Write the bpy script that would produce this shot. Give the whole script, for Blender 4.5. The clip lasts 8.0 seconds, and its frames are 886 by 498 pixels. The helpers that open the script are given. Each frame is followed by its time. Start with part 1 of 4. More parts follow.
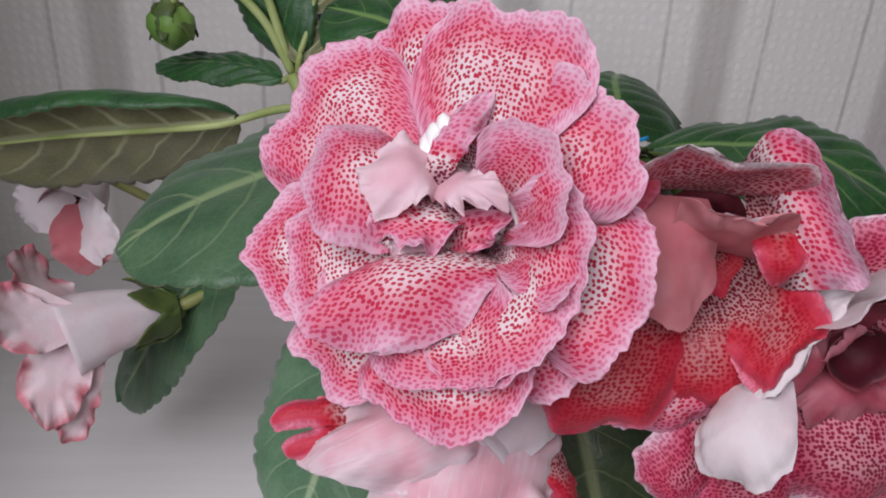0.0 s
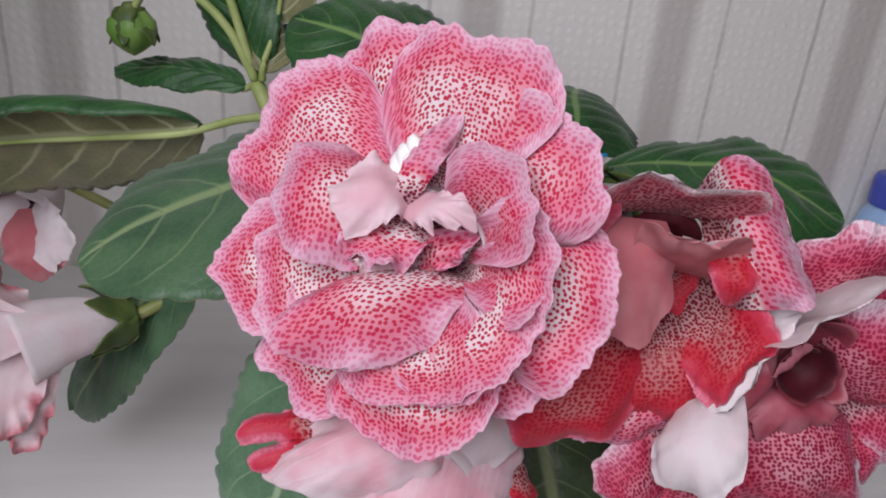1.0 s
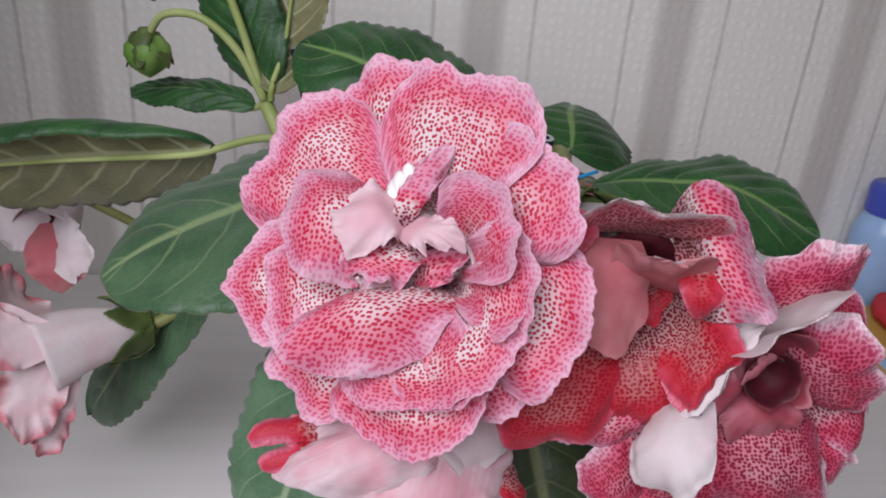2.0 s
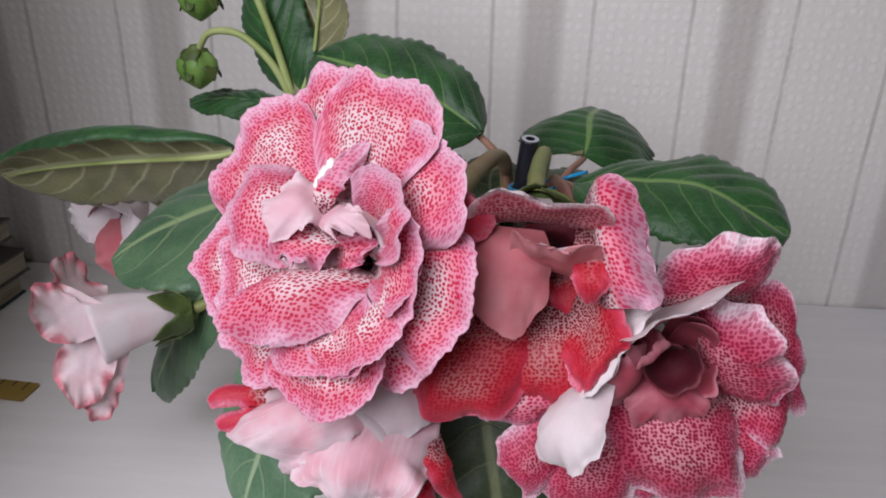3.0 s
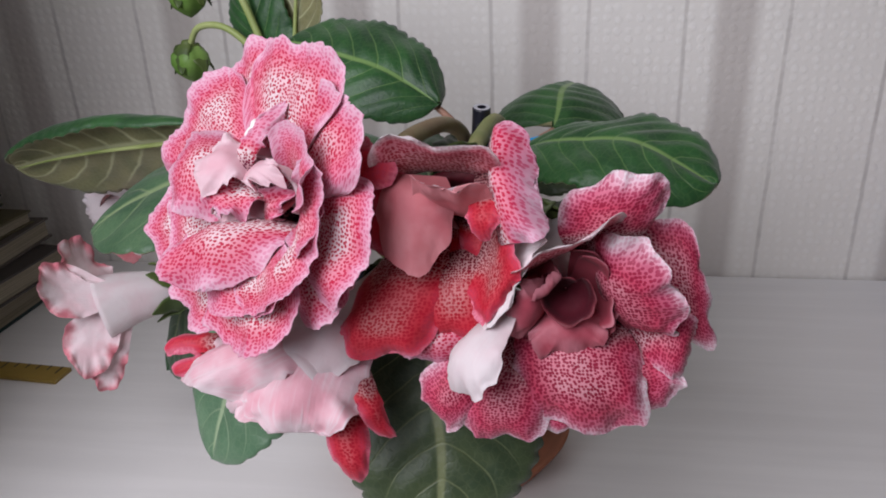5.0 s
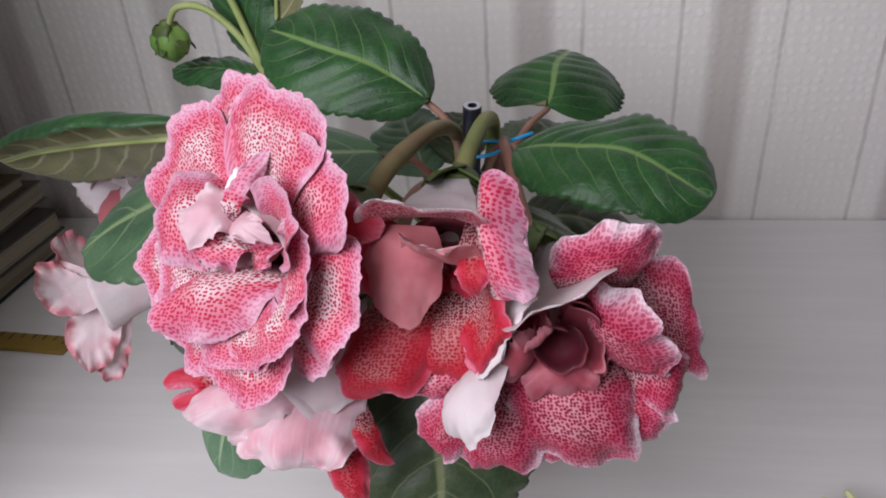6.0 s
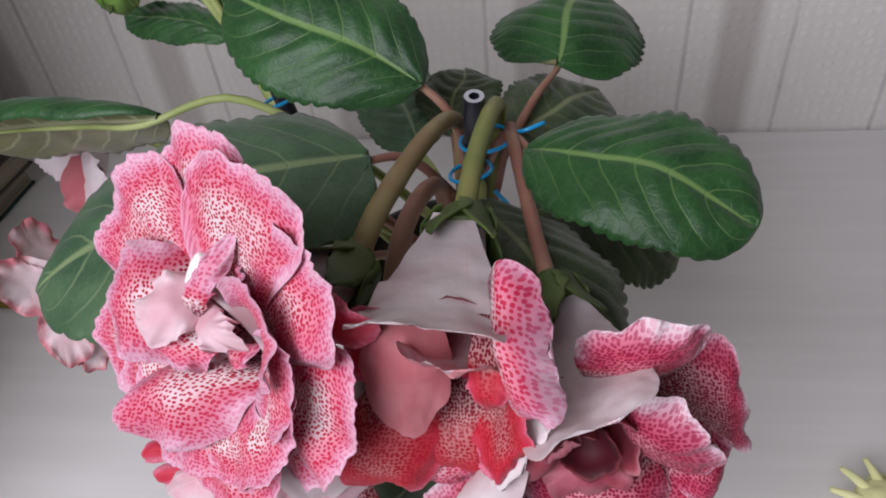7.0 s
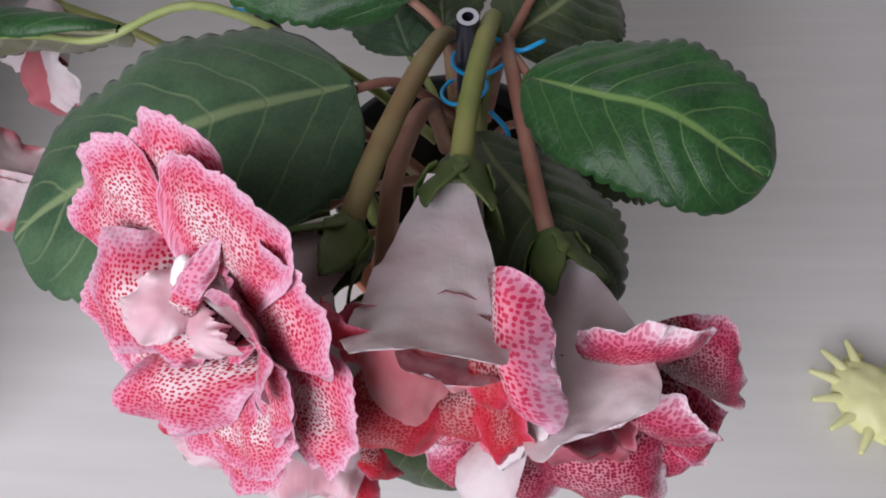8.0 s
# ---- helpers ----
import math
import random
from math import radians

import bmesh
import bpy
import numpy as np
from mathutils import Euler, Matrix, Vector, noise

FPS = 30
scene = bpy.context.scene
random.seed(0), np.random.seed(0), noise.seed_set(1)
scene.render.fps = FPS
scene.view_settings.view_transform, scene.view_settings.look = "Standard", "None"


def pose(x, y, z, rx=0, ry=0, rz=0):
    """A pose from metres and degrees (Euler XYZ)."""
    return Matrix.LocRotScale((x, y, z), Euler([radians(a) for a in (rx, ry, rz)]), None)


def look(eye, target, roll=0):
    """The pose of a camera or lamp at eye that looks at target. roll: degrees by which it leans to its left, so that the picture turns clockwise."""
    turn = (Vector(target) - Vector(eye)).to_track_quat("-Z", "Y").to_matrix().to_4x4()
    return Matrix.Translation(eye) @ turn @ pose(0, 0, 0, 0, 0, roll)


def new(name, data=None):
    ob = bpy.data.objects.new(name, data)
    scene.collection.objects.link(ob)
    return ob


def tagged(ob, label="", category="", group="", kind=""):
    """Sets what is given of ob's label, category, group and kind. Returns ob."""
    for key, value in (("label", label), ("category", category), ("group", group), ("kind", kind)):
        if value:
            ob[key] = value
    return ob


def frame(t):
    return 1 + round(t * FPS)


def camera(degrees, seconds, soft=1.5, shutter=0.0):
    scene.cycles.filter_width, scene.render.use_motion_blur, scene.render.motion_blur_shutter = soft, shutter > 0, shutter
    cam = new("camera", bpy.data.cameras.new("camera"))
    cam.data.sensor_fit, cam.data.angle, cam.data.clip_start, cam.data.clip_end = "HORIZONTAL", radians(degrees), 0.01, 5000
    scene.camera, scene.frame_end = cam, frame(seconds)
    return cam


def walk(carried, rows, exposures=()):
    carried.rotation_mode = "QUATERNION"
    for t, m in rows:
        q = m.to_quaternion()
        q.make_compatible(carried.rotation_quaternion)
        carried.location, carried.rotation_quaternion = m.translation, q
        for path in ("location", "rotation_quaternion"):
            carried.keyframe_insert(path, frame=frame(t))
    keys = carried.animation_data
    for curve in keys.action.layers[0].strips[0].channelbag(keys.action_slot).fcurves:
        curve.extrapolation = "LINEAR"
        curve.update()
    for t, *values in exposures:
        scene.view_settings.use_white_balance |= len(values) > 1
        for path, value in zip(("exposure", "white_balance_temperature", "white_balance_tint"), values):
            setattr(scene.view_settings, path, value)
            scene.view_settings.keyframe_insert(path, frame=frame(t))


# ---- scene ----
# ---------------------------------------------------------------- camera
cam = camera(61.17, 8.0, soft=1.9)
PATH = [
    (0.0, -0.0183, 0.0302, 0.3689, 65.22, -2.67, -2.35),
    (0.5, -0.0243, 0.0264, 0.3736, 65.35, -4.46, -4.38),
    (1.0, -0.0224, 0.0280, 0.3745, 65.62, -4.68, -5.18),
    (1.2, -0.0230, 0.0266, 0.3776, 65.80, -4.68, -5.28),
    (2.3, -0.0153, 0.0047, 0.3884, 65.95, -3.52, -3.64),
    (2.5, 0.0004, 0.0001, 0.3890, 66.51, -2.30, -1.29),
    (3.0, 0.0483, -0.0138, 0.3929, 66.26, -1.36, 4.44),
    (3.5, 0.0523, -0.0201, 0.3968, 66.20, -1.10, 9.72),
    (4.0, 0.0618, -0.0318, 0.3962, 66.58, -1.04, 9.11),
    (4.5, 0.0849, -0.0380, 0.3841, 67.12, 0.45, 7.61),
    (5.0, 0.1031, -0.0359, 0.3822, 66.53, 2.03, 7.73),
    (5.2, 0.1109, -0.0272, 0.3878, 65.31, 2.33, 7.62),
    (6.3, 0.0987, 0.0082, 0.4369, 56.56, 3.94, 6.93),
    (6.5, 0.0936, 0.0287, 0.4415, 54.40, 3.87, 6.88),
    (7.0, 0.0961, 0.0708, 0.4628, 48.35, 4.84, 5.61),
    (7.5, 0.0942, 0.0993, 0.4729, 41.26, 5.76, 5.40),
    (8.0, 0.0912, 0.1198, 0.4900, 33.84, 4.85, 4.15),
]
walk(cam, [(t, pose(x, y, z, rx, ry, rz)) for t, x, y, z, rx, ry, rz in PATH], [(0.0, -0.06), (2.5, 0.06), (3.5, 0.18), (8.0, 0.2)])

# ---------------------------------------------------------------- light
world = bpy.data.worlds.new("world")
scene.world = world
world.use_nodes = True
wn = world.node_tree
sky = wn.nodes.new("ShaderNodeTexSky")
sky.sky_type, sky.sun_disc = "NISHITA", False
sky.sun_elevation, sky.sun_rotation = radians(40), radians(150)
wn.links.new(sky.outputs[0], wn.nodes["Background"].inputs[0])
wn.nodes["Background"].inputs[1].default_value = 0.10


def window_lamp(name, at, target, width, height, watts, colour):
    data = bpy.data.lights.new(name, "AREA")
    data.shape, data.size, data.size_y, data.energy, data.color = "RECTANGLE", width, height, watts, colour
    ob = new(name, data)
    ob.matrix_world = look(at, target)
    return ob


# daylight of the window behind the camera, to its left
window_lamp("window_light", (-0.36, -0.41, 0.84), (0.02, 0.38, 0.16), 0.78, 0.80, 12.6, (0.955, 0.925, 1.0))

# ---------------------------------------------------------------- materials


class Nodes:
    """Short notation for a node material."""

    def __init__(self, name):
        self.m = bpy.data.materials.new(name)
        self.m.use_nodes = True
        self.t = self.m.node_tree
        self.b = self.t.nodes["Principled BSDF"]

    def n(self, kind, **kw):
        node = self.t.nodes.new("ShaderNode" + kind)
        for k, v in kw.items():
            if k == "operation":
                node.operation = v
            elif k == "blend":
                node.blend_type = v
            elif k == "name":
                node.attribute_name = v
            elif k == "dims":
                node.voronoi_dimensions = v
        return node

    def put(self, socket, value):
        if isinstance(value, bpy.types.NodeSocket):
            self.t.links.new(value, socket)
        elif isinstance(value, (tuple, list)) and len(value) == 3 and socket.type == "RGBA":
            socket.default_value = (*value, 1)
        else:
            socket.default_value = value

    def math(self, op, a, b=0.0):
        node = self.n("Math", operation=op)
        self.put(node.inputs[0], a), self.put(node.inputs[1], b)
        return node.outputs[0]

    def step(self, x, lo, hi):
        node = self.n("MapRange")
        node.interpolation_type = "SMOOTHSTEP"
        self.put(node.inputs[0], x), self.put(node.inputs[1], lo), self.put(node.inputs[2], hi)
        return node.outputs[0]

    def mix(self, f, a, b, blend="MIX"):
        node = self.t.nodes.new("ShaderNodeMix")
        node.data_type, node.blend_type = "RGBA", blend
        self.put(node.inputs[0], f), self.put(node.inputs[6], a), self.put(node.inputs[7], b)
        return node.outputs[2]

    def ramp(self, f, stops):
        node = self.n("ValToRGB")
        el = node.color_ramp.elements
        while len(el) < len(stops):
            el.new(0.5)
        for e, (p, c) in zip(el, stops):
            e.position, e.color = p, (*c, 1)
        self.put(node.inputs[0], f)
        return node.outputs[0]

    def noise(self, scale, detail=3.0, vector=None, rough=0.5):
        node = self.n("TexNoise")
        node.inputs["Scale"].default_value, node.inputs["Detail"].default_value = scale, detail
        node.inputs["Roughness"].default_value = rough
        self.put(node.inputs["Vector"], vector if vector else self.coord())
        return node.outputs[0]

    def coord(self):
        return self.n("TexCoord").outputs["Object"]

    def attr(self, name):
        return self.n("Attribute", name=name).outputs["Fac"]

    def uv(self):
        return self.n("TexCoord").outputs["UV"]

    def bump(self, height, strength, distance):
        node = self.n("Bump")
        node.inputs["Strength"].default_value, node.inputs["Distance"].default_value = strength, distance
        self.put(node.inputs["Height"], height)
        self.put(self.b.inputs["Normal"], node.outputs[0])

    def done(self, colour, rough=0.5, metal=0.0, spec=0.5, thin=0.0):
        self.put(self.b.inputs["Base Color"], colour)
        self.put(self.b.inputs["Roughness"], rough)
        self.b.inputs["Metallic"].default_value = metal
        self.b.inputs["Specular IOR Level"].default_value = spec
        if thin:
            tr = self.n("BsdfTranslucent")
            self.put(tr.inputs[0], colour)
            mx = self.n("MixShader")
            mx.inputs[0].default_value = thin
            self.t.links.new(self.b.outputs[0], mx.inputs[1])
            self.t.links.new(tr.outputs[0], mx.inputs[2])
            self.t.links.new(mx.outputs[0], self.t.nodes["Material Output"].inputs[0])
        return self.m


def spotted(name, ground, dots, radius, pitch=0.00185):
    """Upper face of a gloxinia petal: dark spots on a ground that goes from a dimmed root through white to a coloured
    rim.
    """
    k = Nodes(name)
    e = k.attr("edge")
    wob = k.noise(90, 2)
    e2 = k.math("ADD", e, k.math("MULTIPLY", k.math("SUBTRACT", wob, 0.5), 0.10))
    e2 = k.math("ADD", e2, k.math("MULTIPLY", k.math("SUBTRACT", k.noise(34, 2), 0.5), 0.42))
    v = k.n("TexVoronoi", dims="2D")
    v.inputs["Scale"].default_value, v.inputs["Randomness"].default_value = 1 / pitch, 0.62
    bend = k.n("VectorMath", operation="ADD")
    nz = k.n("TexNoise")
    nz.inputs["Scale"].default_value = 260
    k.put(nz.inputs["Vector"], k.uv())
    sc = k.n("VectorMath", operation="SCALE")
    k.put(sc.inputs[0], nz.outputs[1])
    sc.inputs["Scale"].default_value = 0.0007
    k.put(bend.inputs[0], k.uv()), k.put(bend.inputs[1], sc.outputs[0])
    k.put(v.inputs["Vector"], bend.outputs[0])
    size = k.math("ADD", radius, k.math("MULTIPLY", k.math("SUBTRACT", k.noise(420, 1), 0.5), 0.36))
    fine = k.n("TexVoronoi", dims="2D")
    fine.inputs["Scale"].default_value, fine.inputs["Randomness"].default_value = 1.45 / pitch, 0.7
    k.put(fine.inputs["Vector"], bend.outputs[0])
    deep = k.step(e2, 0.50, 0.40)
    dot = k.math("SUBTRACT", 1.0, k.step(k.math("SUBTRACT", v.outputs["Distance"], size), -0.06, 0.04))
    small = k.math("SUBTRACT", 1.0, k.step(k.math("SUBTRACT", fine.outputs["Distance"], k.math("ADD", size, 0.03)), -0.07, 0.05))
    dot = k.math("ADD", k.math("MULTIPLY", dot, k.math("SUBTRACT", 1.0, deep)), k.math("MULTIPLY", small, deep))
    g = k.ramp(e2, ground)
    d = k.ramp(e2, dots)
    fade = k.math("MULTIPLY", dot, k.math("SUBTRACT", 1.0, k.math("MULTIPLY", k.step(e2, 0.76, 1.05), 0.5)))
    col = k.mix(fade, g, d)
    k.bump(k.math("ADD", k.noise(500, 3), k.math("MULTIPLY", dot, -0.5)), 0.22, 0.0006)
    k.b.inputs["Sheen Weight"].default_value = 0.05
    return k.done(col, 0.5, spec=0.24, thin=0.16)


WHITE = (0.80, 0.70, 0.71)
# first ground stops are dimmed: shade of the throat put into the petal roots
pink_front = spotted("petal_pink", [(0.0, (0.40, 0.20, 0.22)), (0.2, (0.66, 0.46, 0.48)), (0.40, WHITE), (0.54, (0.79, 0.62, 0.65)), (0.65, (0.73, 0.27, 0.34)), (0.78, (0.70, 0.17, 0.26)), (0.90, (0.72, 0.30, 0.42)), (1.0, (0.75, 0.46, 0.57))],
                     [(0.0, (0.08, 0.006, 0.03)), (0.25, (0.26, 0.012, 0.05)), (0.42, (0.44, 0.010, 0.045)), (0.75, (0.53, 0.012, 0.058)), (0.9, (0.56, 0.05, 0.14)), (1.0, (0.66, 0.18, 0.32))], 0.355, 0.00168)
# red of its own; whites lowered for the shade on this flower
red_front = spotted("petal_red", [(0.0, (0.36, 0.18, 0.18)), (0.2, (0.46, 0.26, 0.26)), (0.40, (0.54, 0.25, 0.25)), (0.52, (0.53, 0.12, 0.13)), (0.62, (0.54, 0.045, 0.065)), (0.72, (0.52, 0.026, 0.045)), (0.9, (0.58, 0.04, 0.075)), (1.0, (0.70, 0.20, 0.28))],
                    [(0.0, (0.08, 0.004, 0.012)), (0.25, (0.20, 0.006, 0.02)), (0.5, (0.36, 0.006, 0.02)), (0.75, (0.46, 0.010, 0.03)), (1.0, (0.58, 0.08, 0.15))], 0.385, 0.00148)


# pink petal deepened, for a flower that faces away from the light
rose_front_shaded = spotted("petal_rose_shaded", [(0.0, (0.32, 0.14, 0.16)), (0.2, (0.48, 0.24, 0.27)), (0.42, (0.66, 0.40, 0.43)), (0.54, (0.62, 0.18, 0.24)), (0.68, (0.56, 0.06, 0.12)), (0.84, (0.62, 0.14, 0.23)), (0.94, (0.78, 0.48, 0.57)), (1.0, (0.82, 0.68, 0.73))],
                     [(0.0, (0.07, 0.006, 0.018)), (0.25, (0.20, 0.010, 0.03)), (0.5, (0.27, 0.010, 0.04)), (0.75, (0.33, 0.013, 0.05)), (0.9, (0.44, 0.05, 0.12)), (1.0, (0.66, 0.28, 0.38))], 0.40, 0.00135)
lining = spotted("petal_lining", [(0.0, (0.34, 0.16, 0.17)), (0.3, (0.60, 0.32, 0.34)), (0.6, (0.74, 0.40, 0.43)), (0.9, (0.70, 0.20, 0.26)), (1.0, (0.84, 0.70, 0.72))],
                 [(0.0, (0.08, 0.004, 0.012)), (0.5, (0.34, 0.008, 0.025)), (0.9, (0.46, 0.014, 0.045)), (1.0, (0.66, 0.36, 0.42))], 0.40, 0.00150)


def plain_petal(name, colour, tint, rim, rough=0.55, lines=0.3, edging=0.55):
    """Pale face of a petal: soft blotches, fine veins along it and a paler rim."""
    k = Nodes(name)
    e, s_, a_ = k.attr("edge"), k.attr("along"), k.attr("across")
    fan = k.n("CombineXYZ")
    k.put(fan.inputs[0], k.math("MULTIPLY", a_, 13.0)), k.put(fan.inputs[1], k.math("MULTIPLY", s_, 1.6))
    vein = k.noise(1.0, 3, fan.outputs[0])
    c = k.mix(k.math("MULTIPLY", k.step(k.noise(55, 3), 0.35, 0.7), 0.75), colour, tint)
    c = k.mix(k.math("MULTIPLY", k.step(vein, 0.5, 0.75), lines), c, tint)
    ragged = k.math("ADD", e, k.math("MULTIPLY", k.math("SUBTRACT", k.noise(75, 3), 0.52), 0.75))
    c = k.mix(k.math("MULTIPLY", k.step(ragged, 0.72, 1.0), edging), c, rim)
    k.bump(k.math("ADD", k.noise(330, 3), k.math("MULTIPLY", vein, 1.5 * lines)), 0.26, 0.0009)
    k.b.inputs["Sheen Weight"].default_value = 0.05
    return k.done(c, rough, spec=0.35, thin=0.30)


pale_back = plain_petal("petal_back", (0.82, 0.75, 0.76), (0.79, 0.62, 0.65), (0.84, 0.78, 0.79))
dusty_back = plain_petal("petal_dusty", (0.62, 0.20, 0.22), (0.56, 0.14, 0.17), (0.68, 0.32, 0.34), lines=0.08)
pink_back = plain_petal("petal_pink_back", (0.80, 0.42, 0.49), (0.86, 0.74, 0.77), (0.88, 0.79, 0.81), lines=0.85)
ribbon = plain_petal("petal_ribbon", (0.84, 0.64, 0.68), (0.80, 0.44, 0.51), (0.86, 0.74, 0.77))
# dark red painted in for the shade down the flower throats
throat_shade = plain_petal("petal_throat_shade", (0.10, 0.008, 0.018), (0.06, 0.005, 0.012), (0.34, 0.06, 0.08))
blush_back = plain_petal("petal_blush", (0.84, 0.72, 0.74), (0.82, 0.56, 0.60), (0.66, 0.06, 0.12), edging=0.7)
PINK, RED, ROSE, BLUSH = (pink_front, pale_back), (red_front, pale_back), (rose_front_shaded, pale_back), (blush_back, blush_back)
# dusty red, darkened for the shadow inside the rolled heart
deep_red_shaded = plain_petal("petal_heart", (0.46, 0.085, 0.12), (0.36, 0.04, 0.07), (0.64, 0.28, 0.33))
DEEP = (deep_red_shaded, deep_red_shaded)
ROSY, RIBBON, THROAT = (pink_back, pink_back), (ribbon, ribbon), (throat_shade, rose_front_shaded)
LIP = (dusty_back, pink_back)
PALE, DUSTY, HOOD = (pale_back, pale_back), (dusty_back, dusty_back), (lining, pale_back)


def leaf_material(name, dark, light, vein, under=False):
    """Leaf with a pale midrib and side veins that run from the leaf's own length and width."""
    k = Nodes(name)
    s, a = k.attr("along"), k.attr("across")
    aa = k.math("ABSOLUTE", a)
    mid = k.math("SUBTRACT", 1.0, k.step(aa, 0.02, 0.07))
    run = k.math("SUBTRACT", k.math("MULTIPLY", s, 7.0), k.math("MULTIPLY", k.math("POWER", aa, 1.35), 2.3))
    run = k.math("ADD", run, k.math("MULTIPLY", k.math("SUBTRACT", k.noise(60, 2), 0.5), 0.3))
    saw = k.math("ABSOLUTE", k.math("SUBTRACT", k.math("FRACT", run), 0.5))
    side = k.math("MULTIPLY", k.math("SUBTRACT", 1.0, k.step(saw, 0.012, 0.10 if under else 0.055)), k.math("SUBTRACT", 1.0, k.step(aa, 0.55, 0.95)))
    cells = k.n("TexVoronoi")
    cells.feature = "DISTANCE_TO_EDGE"
    cells.inputs["Scale"].default_value = 260
    k.put(cells.inputs["Vector"], k.coord())
    net = k.math("SUBTRACT", 1.0, k.step(cells.outputs["Distance"], 0.0, 0.14))
    base = k.mix(k.step(k.noise(45, 4), 0.3, 0.7), dark, light)
    base = k.mix(k.math("MULTIPLY", net, 0.08), base, vein)
    c = k.mix(k.math("MULTIPLY", side, k.math("ADD", 0.45 if under else 0.15, k.math("MULTIPLY", k.noise(70, 2), 0.5))), base, vein)
    c = k.mix(k.math("MULTIPLY", mid, 0.95), c, vein)
    relief = k.math("ADD", k.math("MULTIPLY", side, 1.0 if under else -1.0), k.math("MULTIPLY", k.noise(420, 3), 0.6))
    relief = k.math("ADD", relief, k.math("MULTIPLY", net, 0.2 if under else -0.14))
    k.bump(relief, 0.32, 0.0012)
    k.b.inputs["Sheen Weight"].default_value = 0.15
    return k.done(c, 0.46, spec=0.42, thin=0.10)


leaf_top = leaf_material("leaf_top", (0.010, 0.050, 0.013), (0.023, 0.096, 0.022), (0.16, 0.27, 0.08))
# lifted and blued from leaf_top for the sheen at grazing angles
leaf_blue = leaf_material("leaf_blue_green", (0.034, 0.088, 0.040), (0.066, 0.136, 0.064), (0.22, 0.30, 0.14))
leaf_mint = leaf_material("leaf_pale_green", (0.075, 0.16, 0.085), (0.12, 0.22, 0.125), (0.30, 0.40, 0.24))
leaf_dark = leaf_material("leaf_dark", (0.030, 0.054, 0.024), (0.060, 0.088, 0.036), (0.20, 0.23, 0.11))
leaf_under = leaf_material("leaf_under", (0.13, 0.135, 0.062), (0.21, 0.20, 0.095), (0.40, 0.41, 0.24), True)


def stem_material(name, a, b):
    k = Nodes(name)
    c = k.mix(k.step(k.noise(40, 3), 0.35, 0.65), a, b)
    k.bump(k.noise(700, 2), 0.3, 0.0005)
    return k.done(c, 0.5, spec=0.35)


stem_green = stem_material("stem_green", (0.17, 0.20, 0.055), (0.24, 0.24, 0.08))
stem_brown = stem_material("stem_brown", (0.23, 0.15, 0.07), (0.27, 0.22, 0.10))
stem_red = stem_material("stem_red", (0.26, 0.115, 0.085), (0.34, 0.19, 0.13))
stem_pale = stem_material("stem_pale_green", (0.24, 0.30, 0.09), (0.33, 0.38, 0.15))
calyx_green = stem_material("calyx_green", (0.045, 0.075, 0.018), (0.095, 0.13, 0.035))
bud_green = stem_material("bud_green", (0.10, 0.20, 0.035), (0.19, 0.31, 0.075))


def plain(name, colour, rough=0.5, spec=0.5, spread=0.12, scale=30.0, bump=0.1, metal=0.0):
    k = Nodes(name)
    lo = tuple(c * (1 - spread) for c in colour)
    hi = tuple(min(c * (1 + spread), 1) for c in colour)
    c = k.mix(k.noise(scale, 4), lo, hi)
    k.bump(k.noise(scale * 14, 3), bump, 0.0006)
    return k.done(c, rough, metal, spec)


stake_black = plain("stake_plastic", (0.012, 0.013, 0.022), 0.32, 0.5)
stake_cut = plain("stake_cut_end", (0.42, 0.42, 0.45), 0.5)
tie_blue = plain("blue_wire", (0.01, 0.33, 0.68), 0.35)
terracotta = plain("terracotta", (0.42, 0.17, 0.10), 0.8, 0.2, 0.18, 40, 0.3)
black_pot = plain("black_plastic", (0.012, 0.011, 0.012), 0.45)
soil_mat = plain("soil", (0.012, 0.009, 0.007), 0.95, 0.1, 0.5, 120, 1.0)
anther_white = plain("anther_white", (0.82, 0.80, 0.78), 0.45)
toy_yellow = plain("toy_yellow", (0.82, 0.83, 0.42), 0.42, 0.4, 0.10, 60, 0.2)


